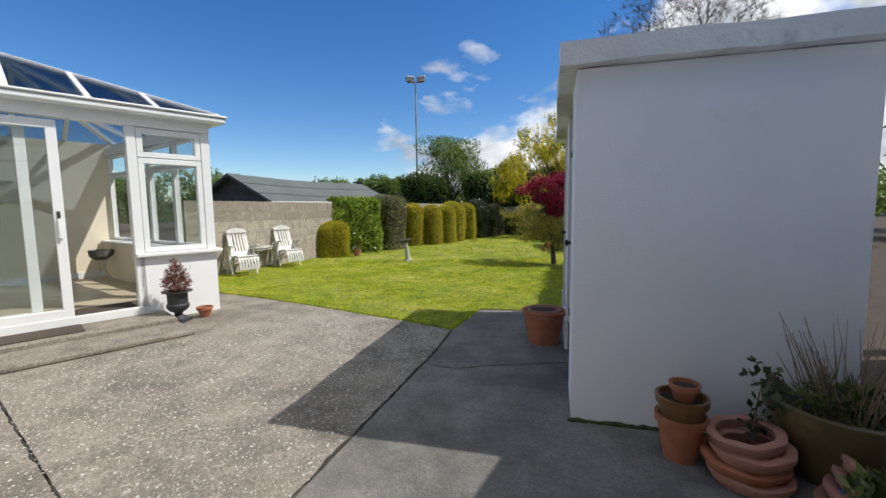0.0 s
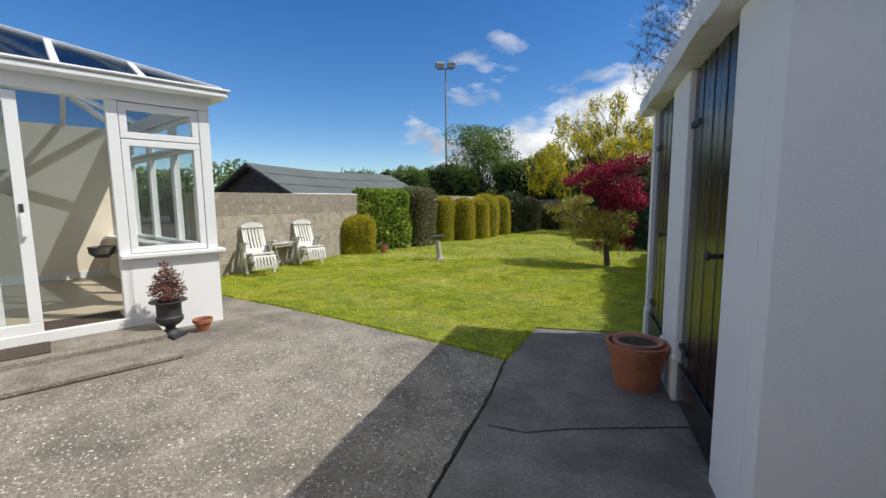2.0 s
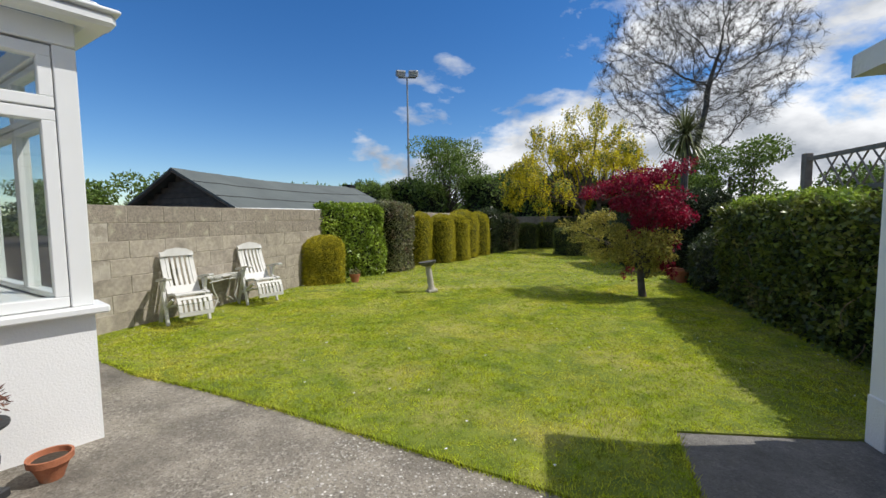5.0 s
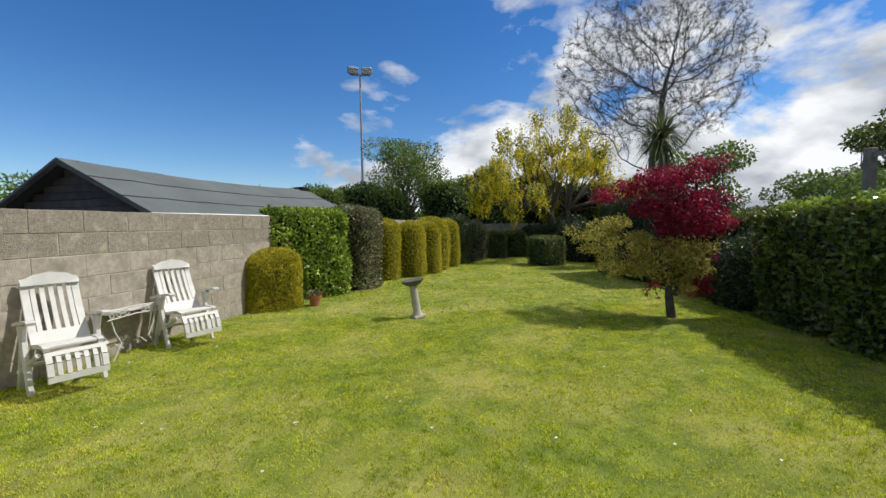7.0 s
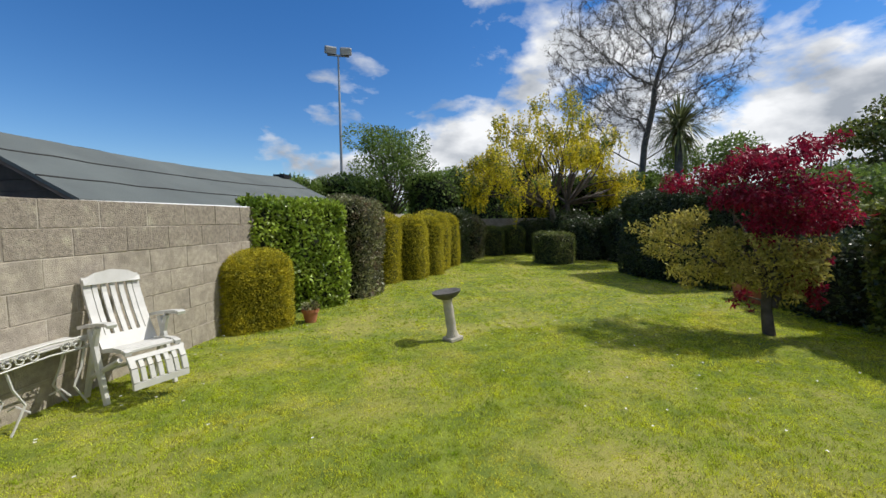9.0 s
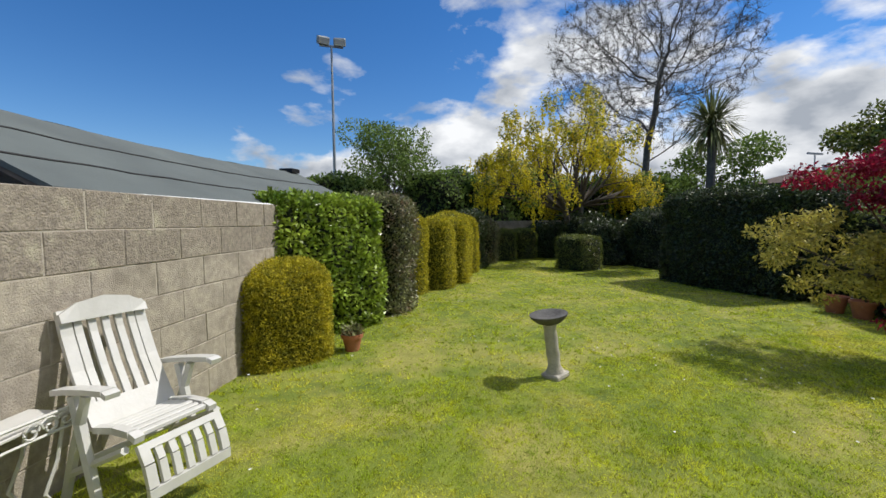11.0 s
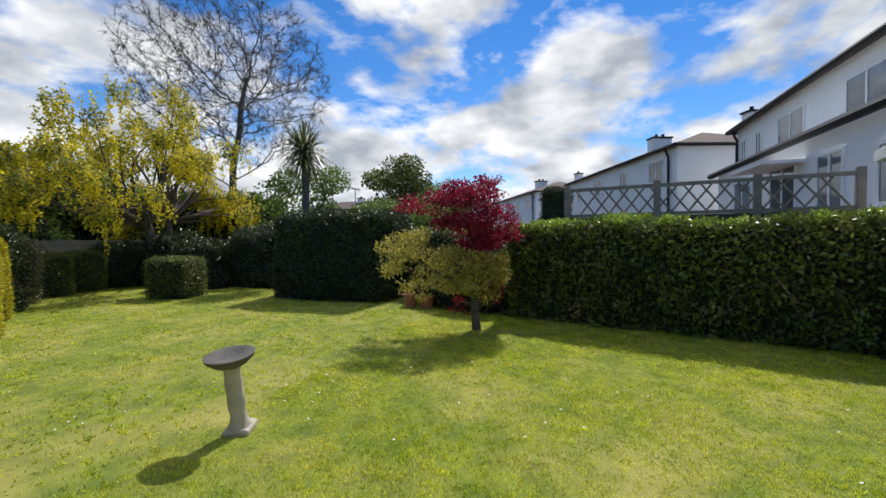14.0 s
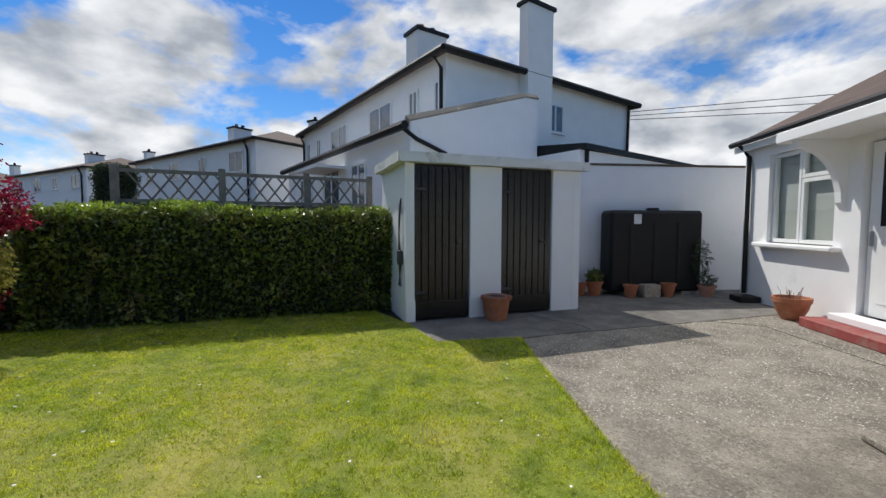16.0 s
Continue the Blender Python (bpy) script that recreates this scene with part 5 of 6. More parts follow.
# ---- trellis ----
tp, tq = Vector((3.95, 8.0)), Vector((3.28, 4.62))
td = tq - tp
TL = td.length
trel = empty("trellis_fence", Matrix.Translation((tp.x, tp.y, 0)) @ Matrix.Rotation(math.atan2(td.y, td.x), 4, "Z"), "grey wooden diamond trellis on posts above hedge", "trellis")
for k, x in enumerate((0.0, TL * 0.37, TL * 0.71, TL)):
    part("post", B(x - 0.045, -0.045, 0, x + 0.045, 0.045, 2.06, bevel=0.008), M_TRELLIS, trel)
part("rail", B(0.05, -0.02, 1.55, TL - 0.05, 0.02, 1.60), M_TRELLIS, trel)
part("rail", B(0.05, -0.02, 1.96, TL - 0.05, 0.02, 2.01), M_TRELLIS, trel)
part("fence_panel", B(0.05, -0.015, 0, TL - 0.05, 0.015, 1.545), M_FENCE, trel)
for k in range(int(TL / 0.21)):
    for sg in (1, -1):
        x = 0.2 + k * 0.21
        x2 = x + sg * 0.27
        if 0.05 < x2 < TL - 0.05 and x < TL - 0.06:
            part("lath", tube(bmesh.new(), [(x, 0.012 * sg, 1.60), (x2, 0.012 * sg, 1.96)], 0.013, 4), M_TRELLIS, trel)


# ---- neighbouring houses ----
def ngb_window(parent, x, y, z, w, h, face):
    wd = new("window")
    wd.parent = parent
    wd.matrix_basis = pose(x, y, z, 0, 0, 0 if face == "n" else 90)
    part("pane", B(-w / 2 + 0.05, -0.02, 0.05, w / 2 - 0.05, 0.012, h - 0.05), M_WINDARK, wd)
    part("frame", B(-w / 2, -0.03, 0, -w / 2 + 0.06, 0.03, h), M_UPVC, wd)
    part("frame", B(w / 2 - 0.06, -0.03, 0, w / 2, 0.03, h), M_UPVC, wd)
    part("frame", B(-w / 2 + 0.06, -0.03, h - 0.06, w / 2 - 0.06, 0.03, h), M_UPVC, wd)
    part("frame", B(-0.03, -0.03, 0.06, 0.03, 0.03, h - 0.06), M_UPVC, wd)
    part("sill", B(-w / 2 - 0.05, -0.03, -0.06, w / 2 + 0.05, 0.09, -0.001), M_WHITE, wd)


M_WINDARK = mat("window_pane", (0.16, 0.18, 0.20), (0.10, 0.11, 0.12), 0.06, 2, spec=0.9)


def chimney(parent, x, y, z0, z1, wx, wy, pots=2):
    c = part("chimney", B(x - wx / 2, y - wy / 2, z0, x + wx / 2, y + wy / 2, z1, bevel=0.01), M_WHITE, parent)
    part("cap", B(x - wx / 2 - 0.06, y - wy / 2 - 0.06, z1 + 0.001, x + wx / 2 + 0.06, y + wy / 2 + 0.06, z1 + 0.10), M_BLACKM, c)
    for k in range(pots):
        yy = y + (k - (pots - 1) / 2) * 0.42
        part("chimney_pot", lathe(bmesh.new(), [(0.11, z1 + 0.101), (0.09, z1 + 0.30), (0.11, z1 + 0.32)], 10, pose(x, yy, 0)), M_TERRA if k else M_BLACKM, c)


def hip_roof(parent, x0, y0, x1, y1, ze, zr, over=0.28):
    bm = bmesh.new()
    x0, y0, x1, y1 = x0 - over, y0 - over, x1 + over, y1 + over
    w = min(x1 - x0, y1 - y0) / 2
    ym = (y0 + y1) / 2
    e = [bm.verts.new(p) for p in ((x0, y0, ze), (x1, y0, ze), (x1, y1, ze), (x0, y1, ze))]
    r = [bm.verts.new(p) for p in ((x0 + w, ym, zr), (x1 - w, ym, zr))]
    for f in ((e[0], e[1], r[1], r[0]), (e[1], e[2], r[1]), (e[2], e[3], r[0], r[1]), (e[3], e[0], r[0]), e[::-1]):
        bm.faces.new(f)
    part("roof", bm, M_ROOFTILE, parent, "brown tiled hipped roof")
    for a, b in (((x0, y0), (x1, y0)), ((x0, y1), (x1, y1)), ((x0, y0), (x0, y1)), ((x1, y0), (x1, y1))):
        part("gutter", tube(bmesh.new(), [(*a, ze - 0.03), (*b, ze - 0.03)], 0.085, 6), M_BLACKM, parent)


nb = empty("neighbour_house", pose(0, 0, 0), "white two-storey semi-detached house with black gutters and chimneys", "house")
part("wall", B(5.54, -6.6, 0, 17.4, 1.45, 5.55), M_WHITE, nb)
hip_roof(nb, 5.54, -6.6, 17.4, 1.45, 5.56, 7.1)
chimney(nb, 5.36, -1.6, 0, 7.4, 0.36, 1.02, 0)
chimney(nb, 8.4, 0.2, 5.8, 7.25, 0.7, 1.1)
for x, z, w, h in ((5.82, 4.12, 0.42, 0.85), (7.1, 4.16, 0.5, 0.85), (9.2, 3.95, 1.6, 1.12), (12.8, 3.95, 1.7, 1.12), (15.2, 4.1, 0.5, 0.9), (16.6, 4.1, 0.5, 0.9)):
    ngb_window(nb, x, 1.46, z, w, h, "n")
ngb_window(nb, 5.53, -2.65, 4.1, 0.75, 0.85, "w")
part("downpipe", tube(bmesh.new(), [(5.75, 1.70, 5.5), (5.66, 1.52, 5.2), (5.66, 1.52, 3.9)], 0.05, 7), M_BLACKM, nb)
part("downpipe", tube(bmesh.new(), [(17.2, 1.70, 5.5), (17.2, 1.52, 5.1), (17.2, 1.52, 2)], 0.05, 7), M_BLACKM, nb)
part("downpipe", tube(bmesh.new(), [(5.45, -6.5, 5.5), (5.48, -6.5, 3)], 0.05, 7), M_BLACKM, nb)
# lean-to along the back with a raked end wall
bm = bmesh.new()
sec = [(3.30, 0), (3.30, 3.22), (1.46, 4.02), (1.46, 0)]
lo = [bm.verts.new((4.16, y, z)) for y, z in sec]
hi = [bm.verts.new((13.2, y, z)) for y, z in sec]
bm.faces.new(lo)
bm.faces.new(hi[::-1])
for q in range(4):
    bm.faces.new((lo[q], lo[(q + 1) % 4], hi[(q + 1) % 4], hi[q]))
lean = part("rear_extension", bm, M_WHITE, nb, "white lean-to extension")
bm = bmesh.new()
sec = [(3.40, 0), (3.40, 3.28), (0.22, 4.28), (-0.2, 4.30), (-0.2, 0)]
lo = [bm.verts.new((4.0, y, z)) for y, z in sec]
hi = [bm.verts.new((4.155, y, z)) for y, z in sec]
bm.faces.new(lo)
bm.faces.new(hi[::-1])
for q in range(5):
    bm.faces.new((lo[q], lo[(q + 1) % 5], hi[(q + 1) % 5], hi[q]))
part("raked_wall", bm, M_WHITE, lean)
part("wall_coping", tube(bmesh.new(), [(4.07, 3.44, 3.30), (4.07, 0.22, 4.31), (4.07, -0.22, 4.34)], 0.10, 4), M_BLOCKTOP, lean)
part("gutter", tube(bmesh.new(), [(4.0, 3.52, 3.20), (13.3, 3.52, 3.20)], 0.09, 6), M_BLACKM, lean)
part("downpipe", tube(bmesh.new(), [(4.1, 3.50, 3.15), (3.95, 3.3, 2.95), (3.93, 2.6, 2.72), (3.93, 2.45, 2.2)], 0.045, 7), M_BLACKM, lean)
for x, z, w, h in ((5.0, 1.7, 0.8, 1.0), (6.7, 1.3, 0.9, 1.5), (8.6, 1.7, 1.3, 1.1), (11, 1.7, 1.3, 1.1)):
    ngb_window(lean, x, 3.31, z, w, h, "n")
part("awning", B(7.6, 3.3, 2.75, 9.4, 4.1, 2.82, m=None), M_WHITE, lean)
# low side building
part("side_building", B(2.75, -6.9, 0, 5.5, -0.21, 2.93), M_WHITE, nb)
bm = bmesh.new()
vs = [bm.verts.new(p) for p in ((2.62, -0.25, 3.06), (2.62, -7, 2.98), (5.5, -7, 3.3), (5.5, -0.25, 3.35), (2.62, -0.25, 2.94), (2.62, -7, 2.94), (5.5, -7, 2.94), (5.5, -0.25, 2.94))]
for f in ((0, 1, 2, 3), (7, 6, 5, 4), (0, 4, 5, 1), (1, 5, 6, 2), (2, 6, 7, 3), (3, 7, 4, 0)):
    bm.faces.new([vs[q] for q in f])
part("flat_roof", bm, M_BLACKM, nb, "black felt flat roof")
part("downpipe", tube(bmesh.new(), [(2.70, -0.4, 2.95), (2.70, -0.4, 2.2)], 0.045, 7), M_BLACKM, nb)


def far_house(x, y, w, d, rot, label, ze=5.5, zr=7.0):
    ob = empty("terrace_house", pose(x, y, 0, 0, 0, rot), label, "house", "far houses")
    part("wall", B(0, -d, 0, w, 0, ze - 0.01), M_WHITE, ob)
    hip_roof(ob, 0, -d, w, 0, ze, zr)
    chimney(ob, 1.3, -d * 0.62, ze - 0.2, zr + 0.35, 0.6, 0.6, 1)
    chimney(ob, w * 0.45, -d * 0.4, ze, zr + 0.3, 0.7, 1.2, 2)
    for k in range(4):
        ngb_window(ob, w * (0.12 + 0.24 * k), 0.01, ze - 1.5, 0.9 if k % 2 else 1.4, 1.05, "n")
        ngb_window(ob, w * (0.12 + 0.24 * k), 0.01, ze - 4.2, 1.2, 1.2, "n")
    ngb_window(ob, -0.01, -d * 0.5, ze - 1.5, 0.7, 0.9, "w")
    part("downpipe", tube(bmesh.new(), [(0.6, 0.26, ze - 0.08), (0.6, 0.08, ze - 0.5), (0.6, 0.08, 0)], 0.06, 6), M_BLACKM, ob)
    return ob


far_house(19.2, 3.3, 15, 7.5, 20, "white semi-detached house with brown roof further along")
far_house(37.5, 11.5, 15, 8, 26, "white semi-detached house far along the row")
far_house(54.5, 21.5, 16, 8, 50, "white semi-detached house far along the row")
far_house(52, 33, 14, 8, 95, "white houses far off beyond gardens")
bm = bmesh.new()
for k in range(3):
    pts = [(5.5 + 0.1 * k, -6.5, 5.3 - 0.12 * k), (0, -10, 5.25 - 0.25 * k), (-6, -13, 5.6 - 0.2 * k), (-14, -17, 6.6)]
    tube(bm, pts, 0.012, 4)
tagged(part("overhead_wires", bm, M_BLACKM), "thin black overhead wires from the neighbour's eave", "wires")


# ---- garden furniture ----
def arc_slat(bm, y0, y1, path, thick):
    """A slat that follows path, points of (x, z), from y0 to y1 across."""
    for p, q in zip(path, path[1:]):
        d = Vector((q[0] - p[0], 0, q[1] - p[1])).normalized()
        nn = Vector((-d.z, 0, d.x)) * thick
        vs = [bm.verts.new(c) for c in ((p[0], y0, p[1]), (p[0], y1, p[1]), (q[0], y1, q[1]), (q[0], y0, q[1]))]
        ws = [bm.verts.new(v.co + nn) for v in vs]
        bm.faces.new(vs)
        bm.faces.new(ws[::-1])
        for k in range(4):
            bm.faces.new((vs[k], ws[k], ws[(k + 1) % 4], vs[(k + 1) % 4]))


def recliner(m):
    ch = empty("garden_recliner", m, "white plastic slatted reclining garden chair against block wall", "garden chair", "garden recliners")
    back = [(0.335, 0.36), (0.27, 0.46), (0.19, 0.60), (0.12, 0.76), (0.085, 0.88)]
    W = 0.188
    bf = bmesh.new()
    arc_slat(bf, -W, -W + 0.05, back, 0.028)
    arc_slat(bf, W - 0.05, W, back, 0.028)
    top = [(0.083, -W, 0.86), (0.078, -W * 0.6, 0.905), (0.075, 0, 0.925), (0.078, W * 0.6, 0.905), (0.083, W, 0.86)]
    for p, q in zip(top, top[1:]):
        vs = [bf.verts.new(c) for c in (p, q, (q[0] + 0.02, q[1], 0.82), (p[0] + 0.02, p[1], 0.82))]
        ws = [bf.verts.new(v.co + Vector((0.028, 0, 0.006))) for v in vs]
        bf.faces.new(vs)
        bf.faces.new(ws[::-1])
        for k in range(4):
            bf.faces.new((vs[k], ws[k], ws[(k + 1) % 4], vs[(k + 1) % 4]))
    arc_slat(bf, -W + 0.05, W - 0.05, back[:2], 0.028)
    part("backrest_frame", bf, M_RESIN, ch)
    for k in range(5):
        y = -0.116 + k * 0.058
        bm = bmesh.new()
        arc_slat(bm, y - 0.016, y + 0.016, back[1:], 0.02)
        part("back_slat", bm, M_RESIN, ch)
    seat = [(0.33, 0.34), (0.48, 0.37), (0.60, 0.375), (0.645, 0.36)]
    sf = bmesh.new()
    arc_slat(sf, -W, -W + 0.04, seat, 0.03)
    part("seat_side", sf, M_RESIN, ch)
    sf = bmesh.new()
    arc_slat(sf, W - 0.04, W, seat, 0.03)
    part("seat_side", sf, M_RESIN, ch)
    for k in range(6):
        x = 0.36 + k * 0.048
        part("seat_slat", B(x, -W + 0.04, 0.352 + 0.02 * min(k, 3) / 3, x + 0.032, W - 0.04, 0.375 + 0.02 * min(k, 3) / 3, bevel=0.004), M_RESIN, ch)
    foot = [(0.645, 0.345), (0.69, 0.27), (0.715, 0.18), (0.715, 0.135)]
    ff = bmesh.new()
    arc_slat(ff, -W, -W + 0.04, foot, 0.026)
    arc_slat(ff, W - 0.04, W, foot, 0.026)
    arc_slat(ff, -W + 0.04, W - 0.04, foot[2:], 0.026)
    arc_slat(ff, -W + 0.04, W - 0.04, [(0.645, 0.345), (0.662, 0.317)], 0.026)
    part("footrest_frame", ff, M_RESIN, ch)
    for k in range(5):
        y = -0.112 + k * 0.056
        bm = bmesh.new()
        arc_slat(bm, y - 0.015, y + 0.015, foot[:3], 0.02)
        part("footrest_slat", bm, M_RESIN, ch)
    for sg in (-1, 1):
        y = sg * (W + 0.045)
        bm = bmesh.new()
        arc_slat(bm, y - 0.028, y + 0.028, [(0.16, 0.515), (0.28, 0.54), (0.44, 0.565), (0.57, 0.58), (0.60, 0.57)], 0.024)
        part("armrest", bm, M_RESIN, ch)
        part("leg", tube(bmesh.new(), [(0.30, y, 0.53), (0.38, y, 0.26), (0.46, y, 0.0)], [0.026, 0.025, 0.022], 6), M_RESIN, ch)
        part("leg", tube(bmesh.new(), [(0.40, y, 0.55), (0.27, y, 0.26), (0.16, y, 0.0)], [0.022, 0.024, 0.022], 6), M_RESIN, ch)
        part("side_rail", tube(bmesh.new(), [(0.22, y, 0.15), (0.62, y * 0.9, 0.34)], 0.018, 6), M_RESIN, ch)
    part("stretcher", tube(bmesh.new(), [(0.27, -W, 0.20), (0.27, W, 0.20)], 0.016, 6), M_RESIN, ch)
    return ch


first = recliner(S_WALL @ pose(0.03, -1.00, 0.012, 0, 0, -20))
copy_thing(first, S_WALL @ pose(0.05, -2.25, 0.012, 0, 0, -22))

table = empty("iron_table", S_WALL @ pose(0.02, -1.60, 0.012), "white wrought iron side table with scrollwork", "garden table")
part("table_top", B(0.0, -0.27, 0.455, 0.20, 0.27, 0.47, bevel=0.004), M_RESIN, table)
bm = bmesh.new()
tube(bm, [(0.21, -0.29, 0.49), (0.21, 0, 0.505), (0.21, 0.29, 0.49)], 0.008, 5)
tube(bm, [(0.21, -0.29, 0.41), (0.21, 0, 0.425), (0.21, 0.29, 0.41)], 0.007, 5)
part("rim", bm, M_RESIN, table)


def scroll(y, z, r, sg):
    return [(0.212, y + sg * r * (1 - t / 15) * math.cos(t * 0.62), z + r * (1 - t / 15) * math.sin(t * 0.62)) for t in range(14)]


for y, sg in ((-0.24, 1), (-0.10, -1), (0.10, 1), (0.24, -1), (-0.17, 1), (0.17, -1)):
    part("scroll", tube(bmesh.new(), scroll(y, 0.45, 0.045, sg), 0.006, 5), M_RESIN, table)
for y in (-0.25, 0.25):
    for x in (0.02, 0.19):
        sg = 1 if y < 0 else -1
        part("leg", tube(bmesh.new(), [(x, y, 0.455), (x, y + 0.04 * sg, 0.28), (x, y + 0.10 * sg, 0.16), (x, y + 0.01 * sg, 0.0)], 0.008, 5), M_RESIN, table)
    part("brace", tube(bmesh.new(), [(0.02, y * 0.5, 0.10), (0.10, y * 0.55, 0.14), (0.19, y * 0.5, 0.10)], 0.006, 5), M_RESIN, table)

bath = empty("bird_bath", pose(-0.845, 9.985, 0.006, -3.0, -7.0, 20), "stone bird bath with dark basin on pale carved pedestal", "bird bath")
part("base", B(-0.085, -0.085, 0, 0.085, 0.085, 0.05, bevel=0.012), M_PALESTONE, bath)
bm = lathe(bmesh.new(), [(0.075, 0.051), (0.06, 0.08), (0.050, 0.12), (0.056, 0.20), (0.050, 0.27), (0.055, 0.34), (0.048, 0.42), (0.058, 0.455)], 18)
for v in bm.verts:
    v.co += Vector((v.co.x, v.co.y, 0)) * 0.10 * noise.noise(v.co * 30)
part("pedestal", bm, M_PALESTONE, bath, smooth=True)
part("basin", lathe(bmesh.new(), [(0.05, 0.456), (0.10, 0.475), (0.145, 0.515), (0.155, 0.54), (0.135, 0.542), (0.10, 0.522), (0.03, 0.512)], 22), M_LEAD, bath, "dark weathered basin", smooth=True)


# ---- pots ----
def pot(name, m, r, h, material, label, rim=0.03, belly=0.0, soil=True, group="", foot=0.68):
    ob = empty(name, m, label, "plant pot", group)
    prof = [(r * foot, 0), (r * (foot + (1 - foot) * 0.5 + belly), h * 0.45), (r * (0.96 + belly * 0.4), h - rim * 1.4), (r * 1.08, h - rim * 1.3), (r * 1.10, h), (r * 0.97, h), (r * 0.93, h - rim), (r * 0.75, h * 0.72)]
    part("pot_body", lathe(bmesh.new(), prof, 28), material, ob, smooth=True)
    if soil:
        part("soil", lathe(bmesh.new(), [(r * 0.88, h * 0.80), (r * 0.3, h * 0.83)], 16), M_SOIL, ob)
    return ob


def stems(parent, n, r, h, material, z0, lean=0.4):
    bm = bmesh.new()
    for k in range(n):
        a = rng.uniform(0, 6.28)
        b = Vector((r * rng.uniform(0, 1) * math.cos(a), r * rng.uniform(0, 1) * math.sin(a), z0))
        t = b + Vector((math.cos(a) * lean * rng.uniform(0.2, 1), math.sin(a) * lean * rng.uniform(0.2, 1), 1)) * h * rng.uniform(0.5, 1)
        tube(bm, [b, b.lerp(t, 0.5) + Vector((0, 0, 0.02)), t], [0.004, 0.003, 0.0015], 4)
    part("stems", bm, material, parent)


big = pot("terracotta_pot", pose(0.95, 3.88, 0), 0.19, 0.31, M_TERRA, "large terracotta pot holding nested empty pots", soil=False, foot=0.74)
pot("terracotta_pot", pose(0.95, 3.88, 0.225), 0.145, 0.10, M_PINK, "empty terracotta pot nested inside a larger one", rim=0.02, soil=True, group="nested pots")
pot("terracotta_pot", pose(1.20, 2.02, 0), 0.112, 0.23, M_TERRA, "terracotta pot under a glazed brown pot", soil=True, group="shed pots")
pot("glazed_pot", pose(1.20, 2.02, 0.189), 0.112, 0.14, M_TERRAG, "ribbed glazed brown pot stacked in another", group="shed pots", foot=0.85)
pot("broken_pot", pose(1.21, 2.02, 0.302), 0.066, 0.09, M_TERRA, "small broken terracotta pot on top of the stack", rim=0.02, group="shed pots")


def rim_ring(m, r, h, material, label):
    """The broken-off rim of a pot: an open ring with a rolled lip."""
    ob = empty("pot_rim", m, label, "pot rim", "broken rims")
    bm = bmesh.new()
    prof = [(r * 0.93, 0), (r * 0.97, h * 0.45), (r * 1.04, h * 0.55), (r * 1.05, h * 0.9), (r, h), (r * 0.80, h * 0.98), (r * 0.76, h * 0.85), (r * 0.82, h * 0.4), (r * 0.84, 0)]
    seg = 30
    rings = [[bm.verts.new((q * math.cos(2 * math.pi * i / seg), q * math.sin(2 * math.pi * i / seg), z + 0.004 * math.sin(5 * i))) for i in range(seg)] for q, z in prof]
    for a, b in zip(rings, rings[1:] + rings[:1]):
        for i in range(seg):
            bm.faces.new((a[i], a[(i + 1) % seg], b[(i + 1) % seg], b[i]))
    part("ring", bm, material, ob, smooth=True)
    return ob


for k in range(4):
    r = (0.165, 0.172, 0.160, 0.150)[k]
    rim_ring(pose(1.42 + 0.010 * math.sin(4 * k), 1.85 - 0.012 * math.cos(3 * k), 0.058 * k, 3 * math.sin(2 * k), -2.5 * k, 0), r, 0.056, M_PINK if k != 1 else M_TERRA, "stacked broken terracotta pot rims by the shed")
ol = pot("glazed_planter", pose(1.86, 1.86, 0), 0.28, 0.36, M_OLIVE, "big olive glazed planter with weeds and dry stalks", rim=0.05, belly=0.14, group="", foot=0.66)
stems(ol, 60, 0.16, 0.44, M_DRY, 0.29, 0.55)
crown("weeds", ol, [(0.0, 0.0, 0.37, 0.17, 0.13, 0.05)], 260, (0.10, 0.014), M_HEDGELEAF, 0.6)
crown("trailing_sprig", ol, [(-0.38, 0.02, 0.50, 0.08, 0.08, 0.05), (-0.33, 0.02, 0.38, 0.07, 0.07, 0.12), (-0.40, 0.02, 0.26, 0.06, 0.06, 0.08)], 90, (0.05, 0.03), M_DARKLEAF, 0.8)
part("sprig_stem", tube(bmesh.new(), [(-0.24, 0, 0.42), (-0.34, 0.01, 0.50), (-0.38, 0.02, 0.40), (-0.40, 0.02, 0.22)], 0.004, 4), M_DRY, ol)
for k in range(4):
    rim_ring(pose(1.72 + 0.012 * k, 1.55, 0.050 * k, 2 * k, 6 * k, 0), 0.18 - 0.010 * k, 0.05, M_PINK, "heap of pale broken terracotta rims")
tagged(part("blue_scrap", B(-0.05, -0.012, 0, 0.05, 0.012, 0.02, bevel=0.004), M_BLUE, m=pose(1.60, 1.56, 0.115, 0, 20, 60)), "scrap of blue plastic on broken pots", "plastic scrap")

urn = empty("urn_planter", pose(-3.10, 4.76, 0), "dark cast iron urn with withered brown shrub", "planter")
part("plinth", B(-0.10, -0.10, 0, 0.10, 0.10, 0.045, bevel=0.006), M_IRON, urn)
part("urn_body", lathe(bmesh.new(), [(0.085, 0.046), (0.075, 0.065), (0.04, 0.09), (0.045, 0.115), (0.085, 0.135), (0.115, 0.17), (0.118, 0.205), (0.105, 0.22), (0.105, 0.33), (0.115, 0.345), (0.16, 0.358), (0.16, 0.368), (0.10, 0.362), (0.09, 0.33)], 26), M_IRON, urn, smooth=True)
stems(urn, 26, 0.07, 0.34, M_DRYRED, 0.33, 0.35)
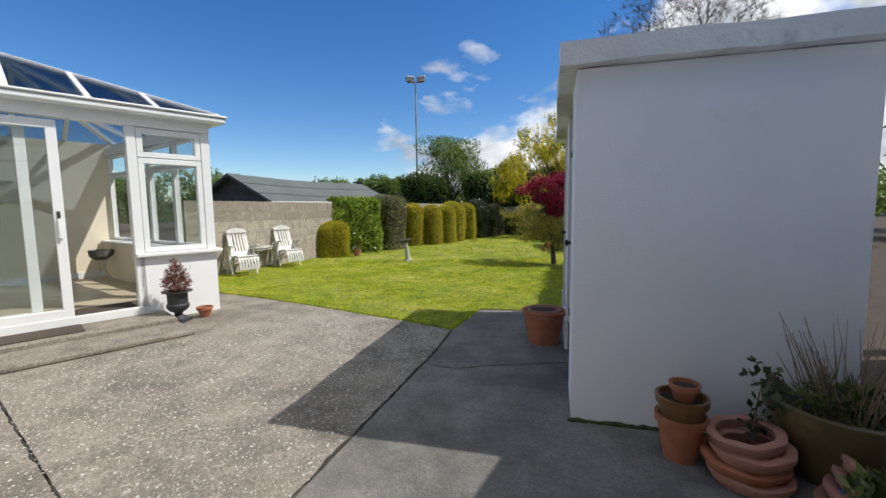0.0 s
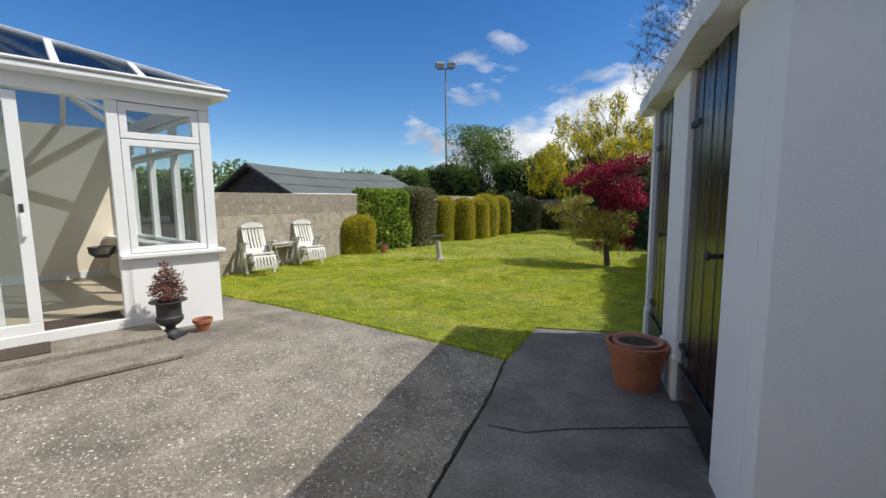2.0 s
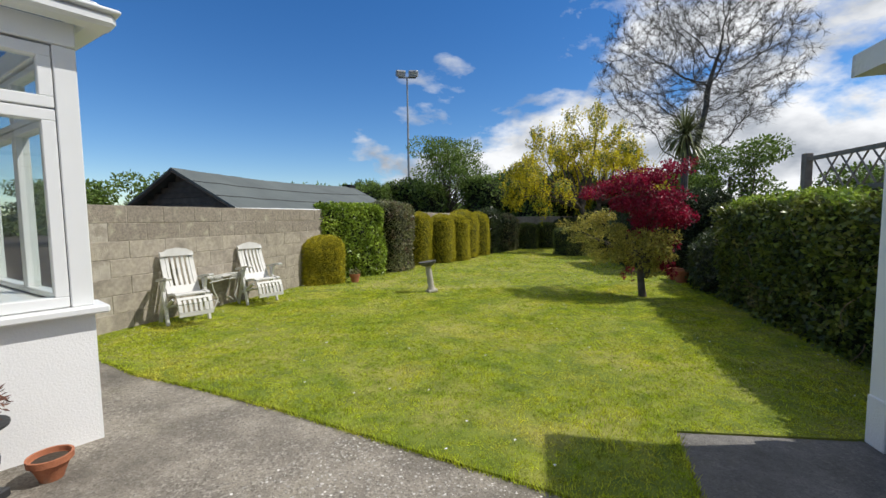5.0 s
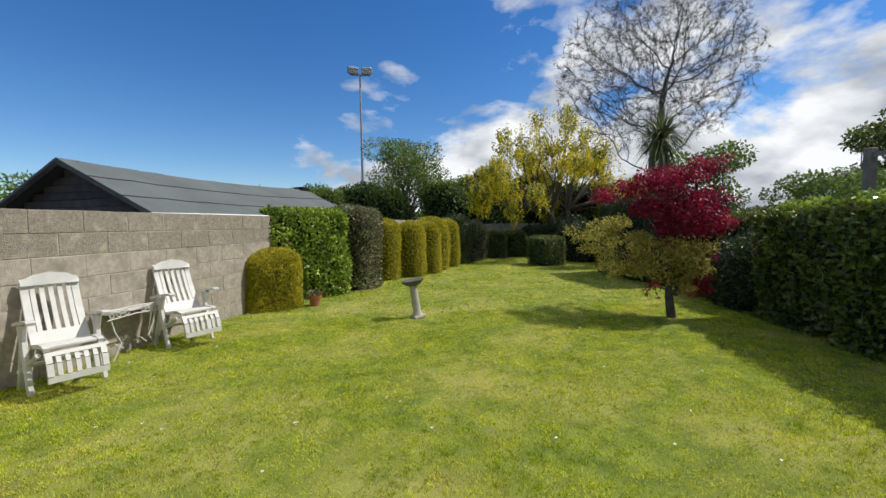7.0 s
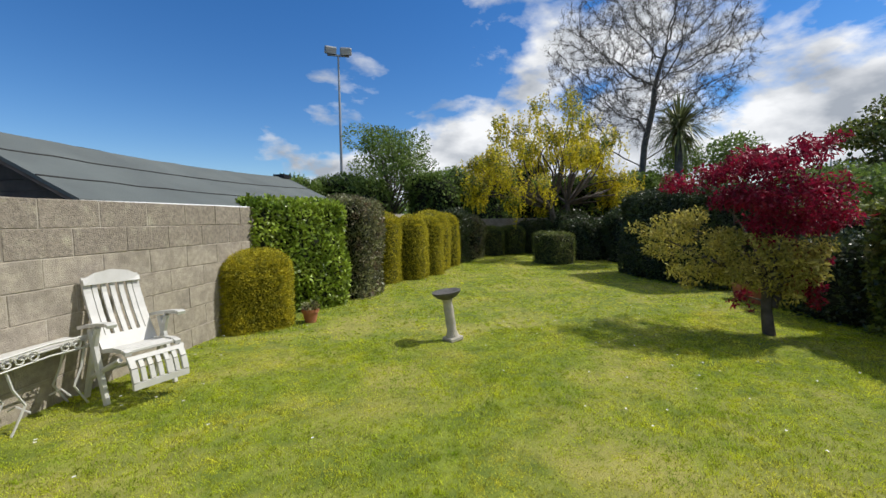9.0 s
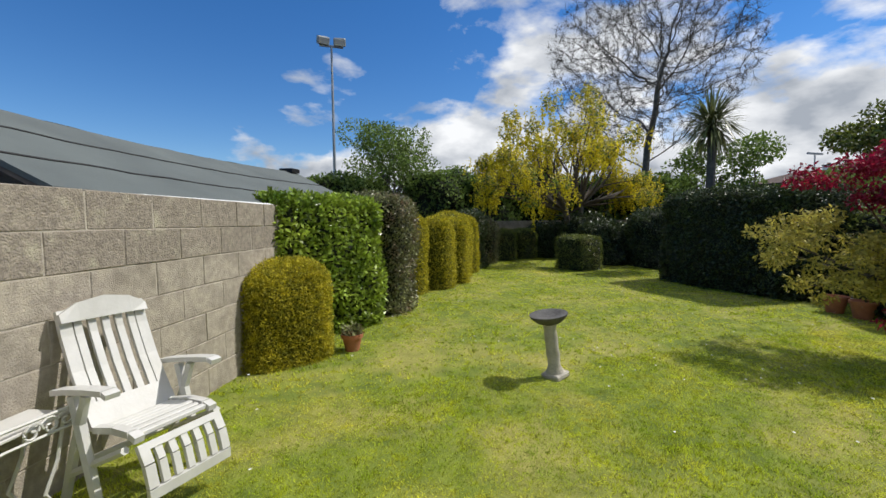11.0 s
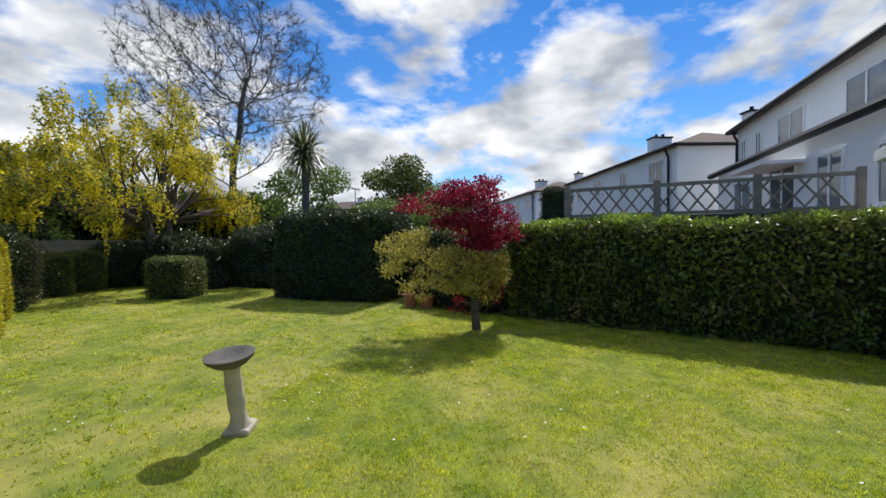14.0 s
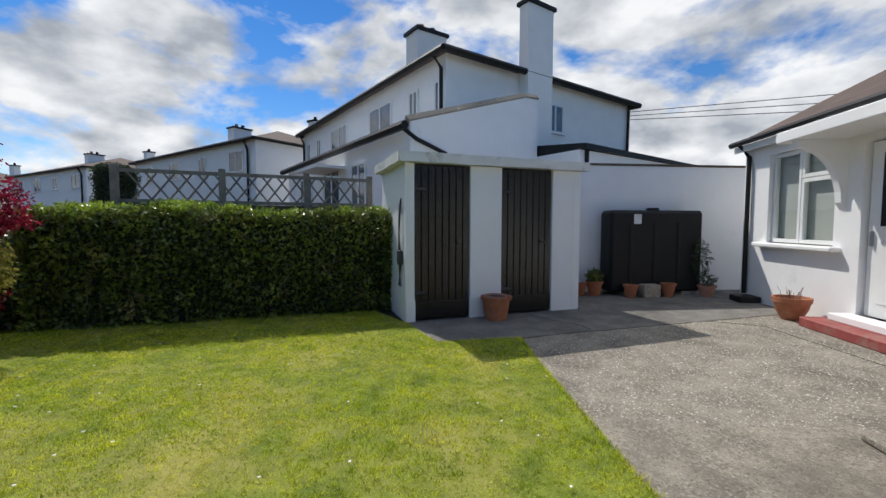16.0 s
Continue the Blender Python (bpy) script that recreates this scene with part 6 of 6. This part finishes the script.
crown("withered_leaves", urn, [(0, 0, 0.46, 0.15, 0.15, 0.10), (0, 0, 0.57, 0.10, 0.10, 0.10), (0.0, 0.0, 0.66, 0.05, 0.05, 0.08)], 1500, (0.04, 0.012), M_DRYRED, 0.7)
pot("terracotta_bowl", pose(-2.92, 4.98, 0), 0.085, 0.125, M_TERRA, "small tilted terracotta bowl by the dwarf wall", rim=0.025, group="", foot=0.55)
hp = pot("terracotta_bowl", pose(-1.30, 0.62, 0), 0.20, 0.30, M_TERRA, "round-bellied terracotta bowl with dry twigs", rim=0.05, belly=0.12, foot=0.55)
stems(hp, 16, 0.10, 0.22, M_DRYRED, 0.24, 0.5)
sp = pot("terracotta_pot", pose(-2.36, 11.28, 0.012), 0.10, 0.17, M_TERRA, "small terracotta pot at the laurel's foot")
crown("plant", sp, [(0, 0, 0.20, 0.10, 0.10, 0.06)], 160, (0.05, 0.03), M_PRIVET, 0.8)
for y, x, r, h, mt, lb in ((-0.98, -0.34, 0.09, 0.22, M_TERRA, "terracotta pot near the shed wall"), (-1.22, -0.36, 0.14, 0.26, M_TERRA, "terracotta pot with a low green shrub"), (-1.75, -0.62, 0.12, 0.22, M_TERRA, "terracotta pot before the black tank"),
                           (-2.45, -0.62, 0.12, 0.24, M_TERRA, "terracotta pot before the black tank"), (-3.15, -0.66, 0.14, 0.20, M_PINK, "pale square-sided pot with a climber")):
    p = pot("terracotta_pot", S_EAST @ pose(x, y, 0), r, h, mt, lb, group="tank pots")
    if r > 0.13:
        crown("plant", p, [(0, 0, h + 0.09, 0.14, 0.14, 0.11)] + ([(0.1, 0.05, h + 0.45, 0.14, 0.14, 0.35)] if h < 0.22 else []), 700, (0.06, 0.02), M_DARKLEAF if h < 0.22 else M_HEDGELEAF, 0.8)
tagged(part("concrete_block", B(-0.10, -0.15, 0, 0.10, 0.15, 0.22, bevel=0.008), M_BLOCK, m=S_EAST @ pose(-0.62, -2.10, 0)), "grey concrete block before the tank", "block")
ps = empty("plant_stand", S_HOUSE @ pose(1.95, 8.9, 0.171), "dark bowl on a thin white wire stand", "plant stand")
part("bowl", lathe(bmesh.new(), [(0.08, 0.34), (0.15, 0.40), (0.165, 0.50), (0.15, 0.50), (0.10, 0.44)], 22), M_LEAD, ps, smooth=True)
for k in range(3):
    a = k * 2.094
    part("wire_leg", tube(bmesh.new(), [(0.09 * math.cos(a), 0.09 * math.sin(a), 0.35), (0.04 * math.cos(a), 0.04 * math.sin(a), 0.18), (0.13 * math.cos(a), 0.13 * math.sin(a), 0.0)], 0.006, 5), M_RESIN, ps)
for x, y in ((3.05, 10.55), (3.3, 10.1), (3.15, 10.9)):
    pot("terracotta_pot", pose(x + 0.85, y - 0.15, 0.0), 0.13, 0.24, M_TERRA, "old terracotta pot in the shaded border", group="border pots")
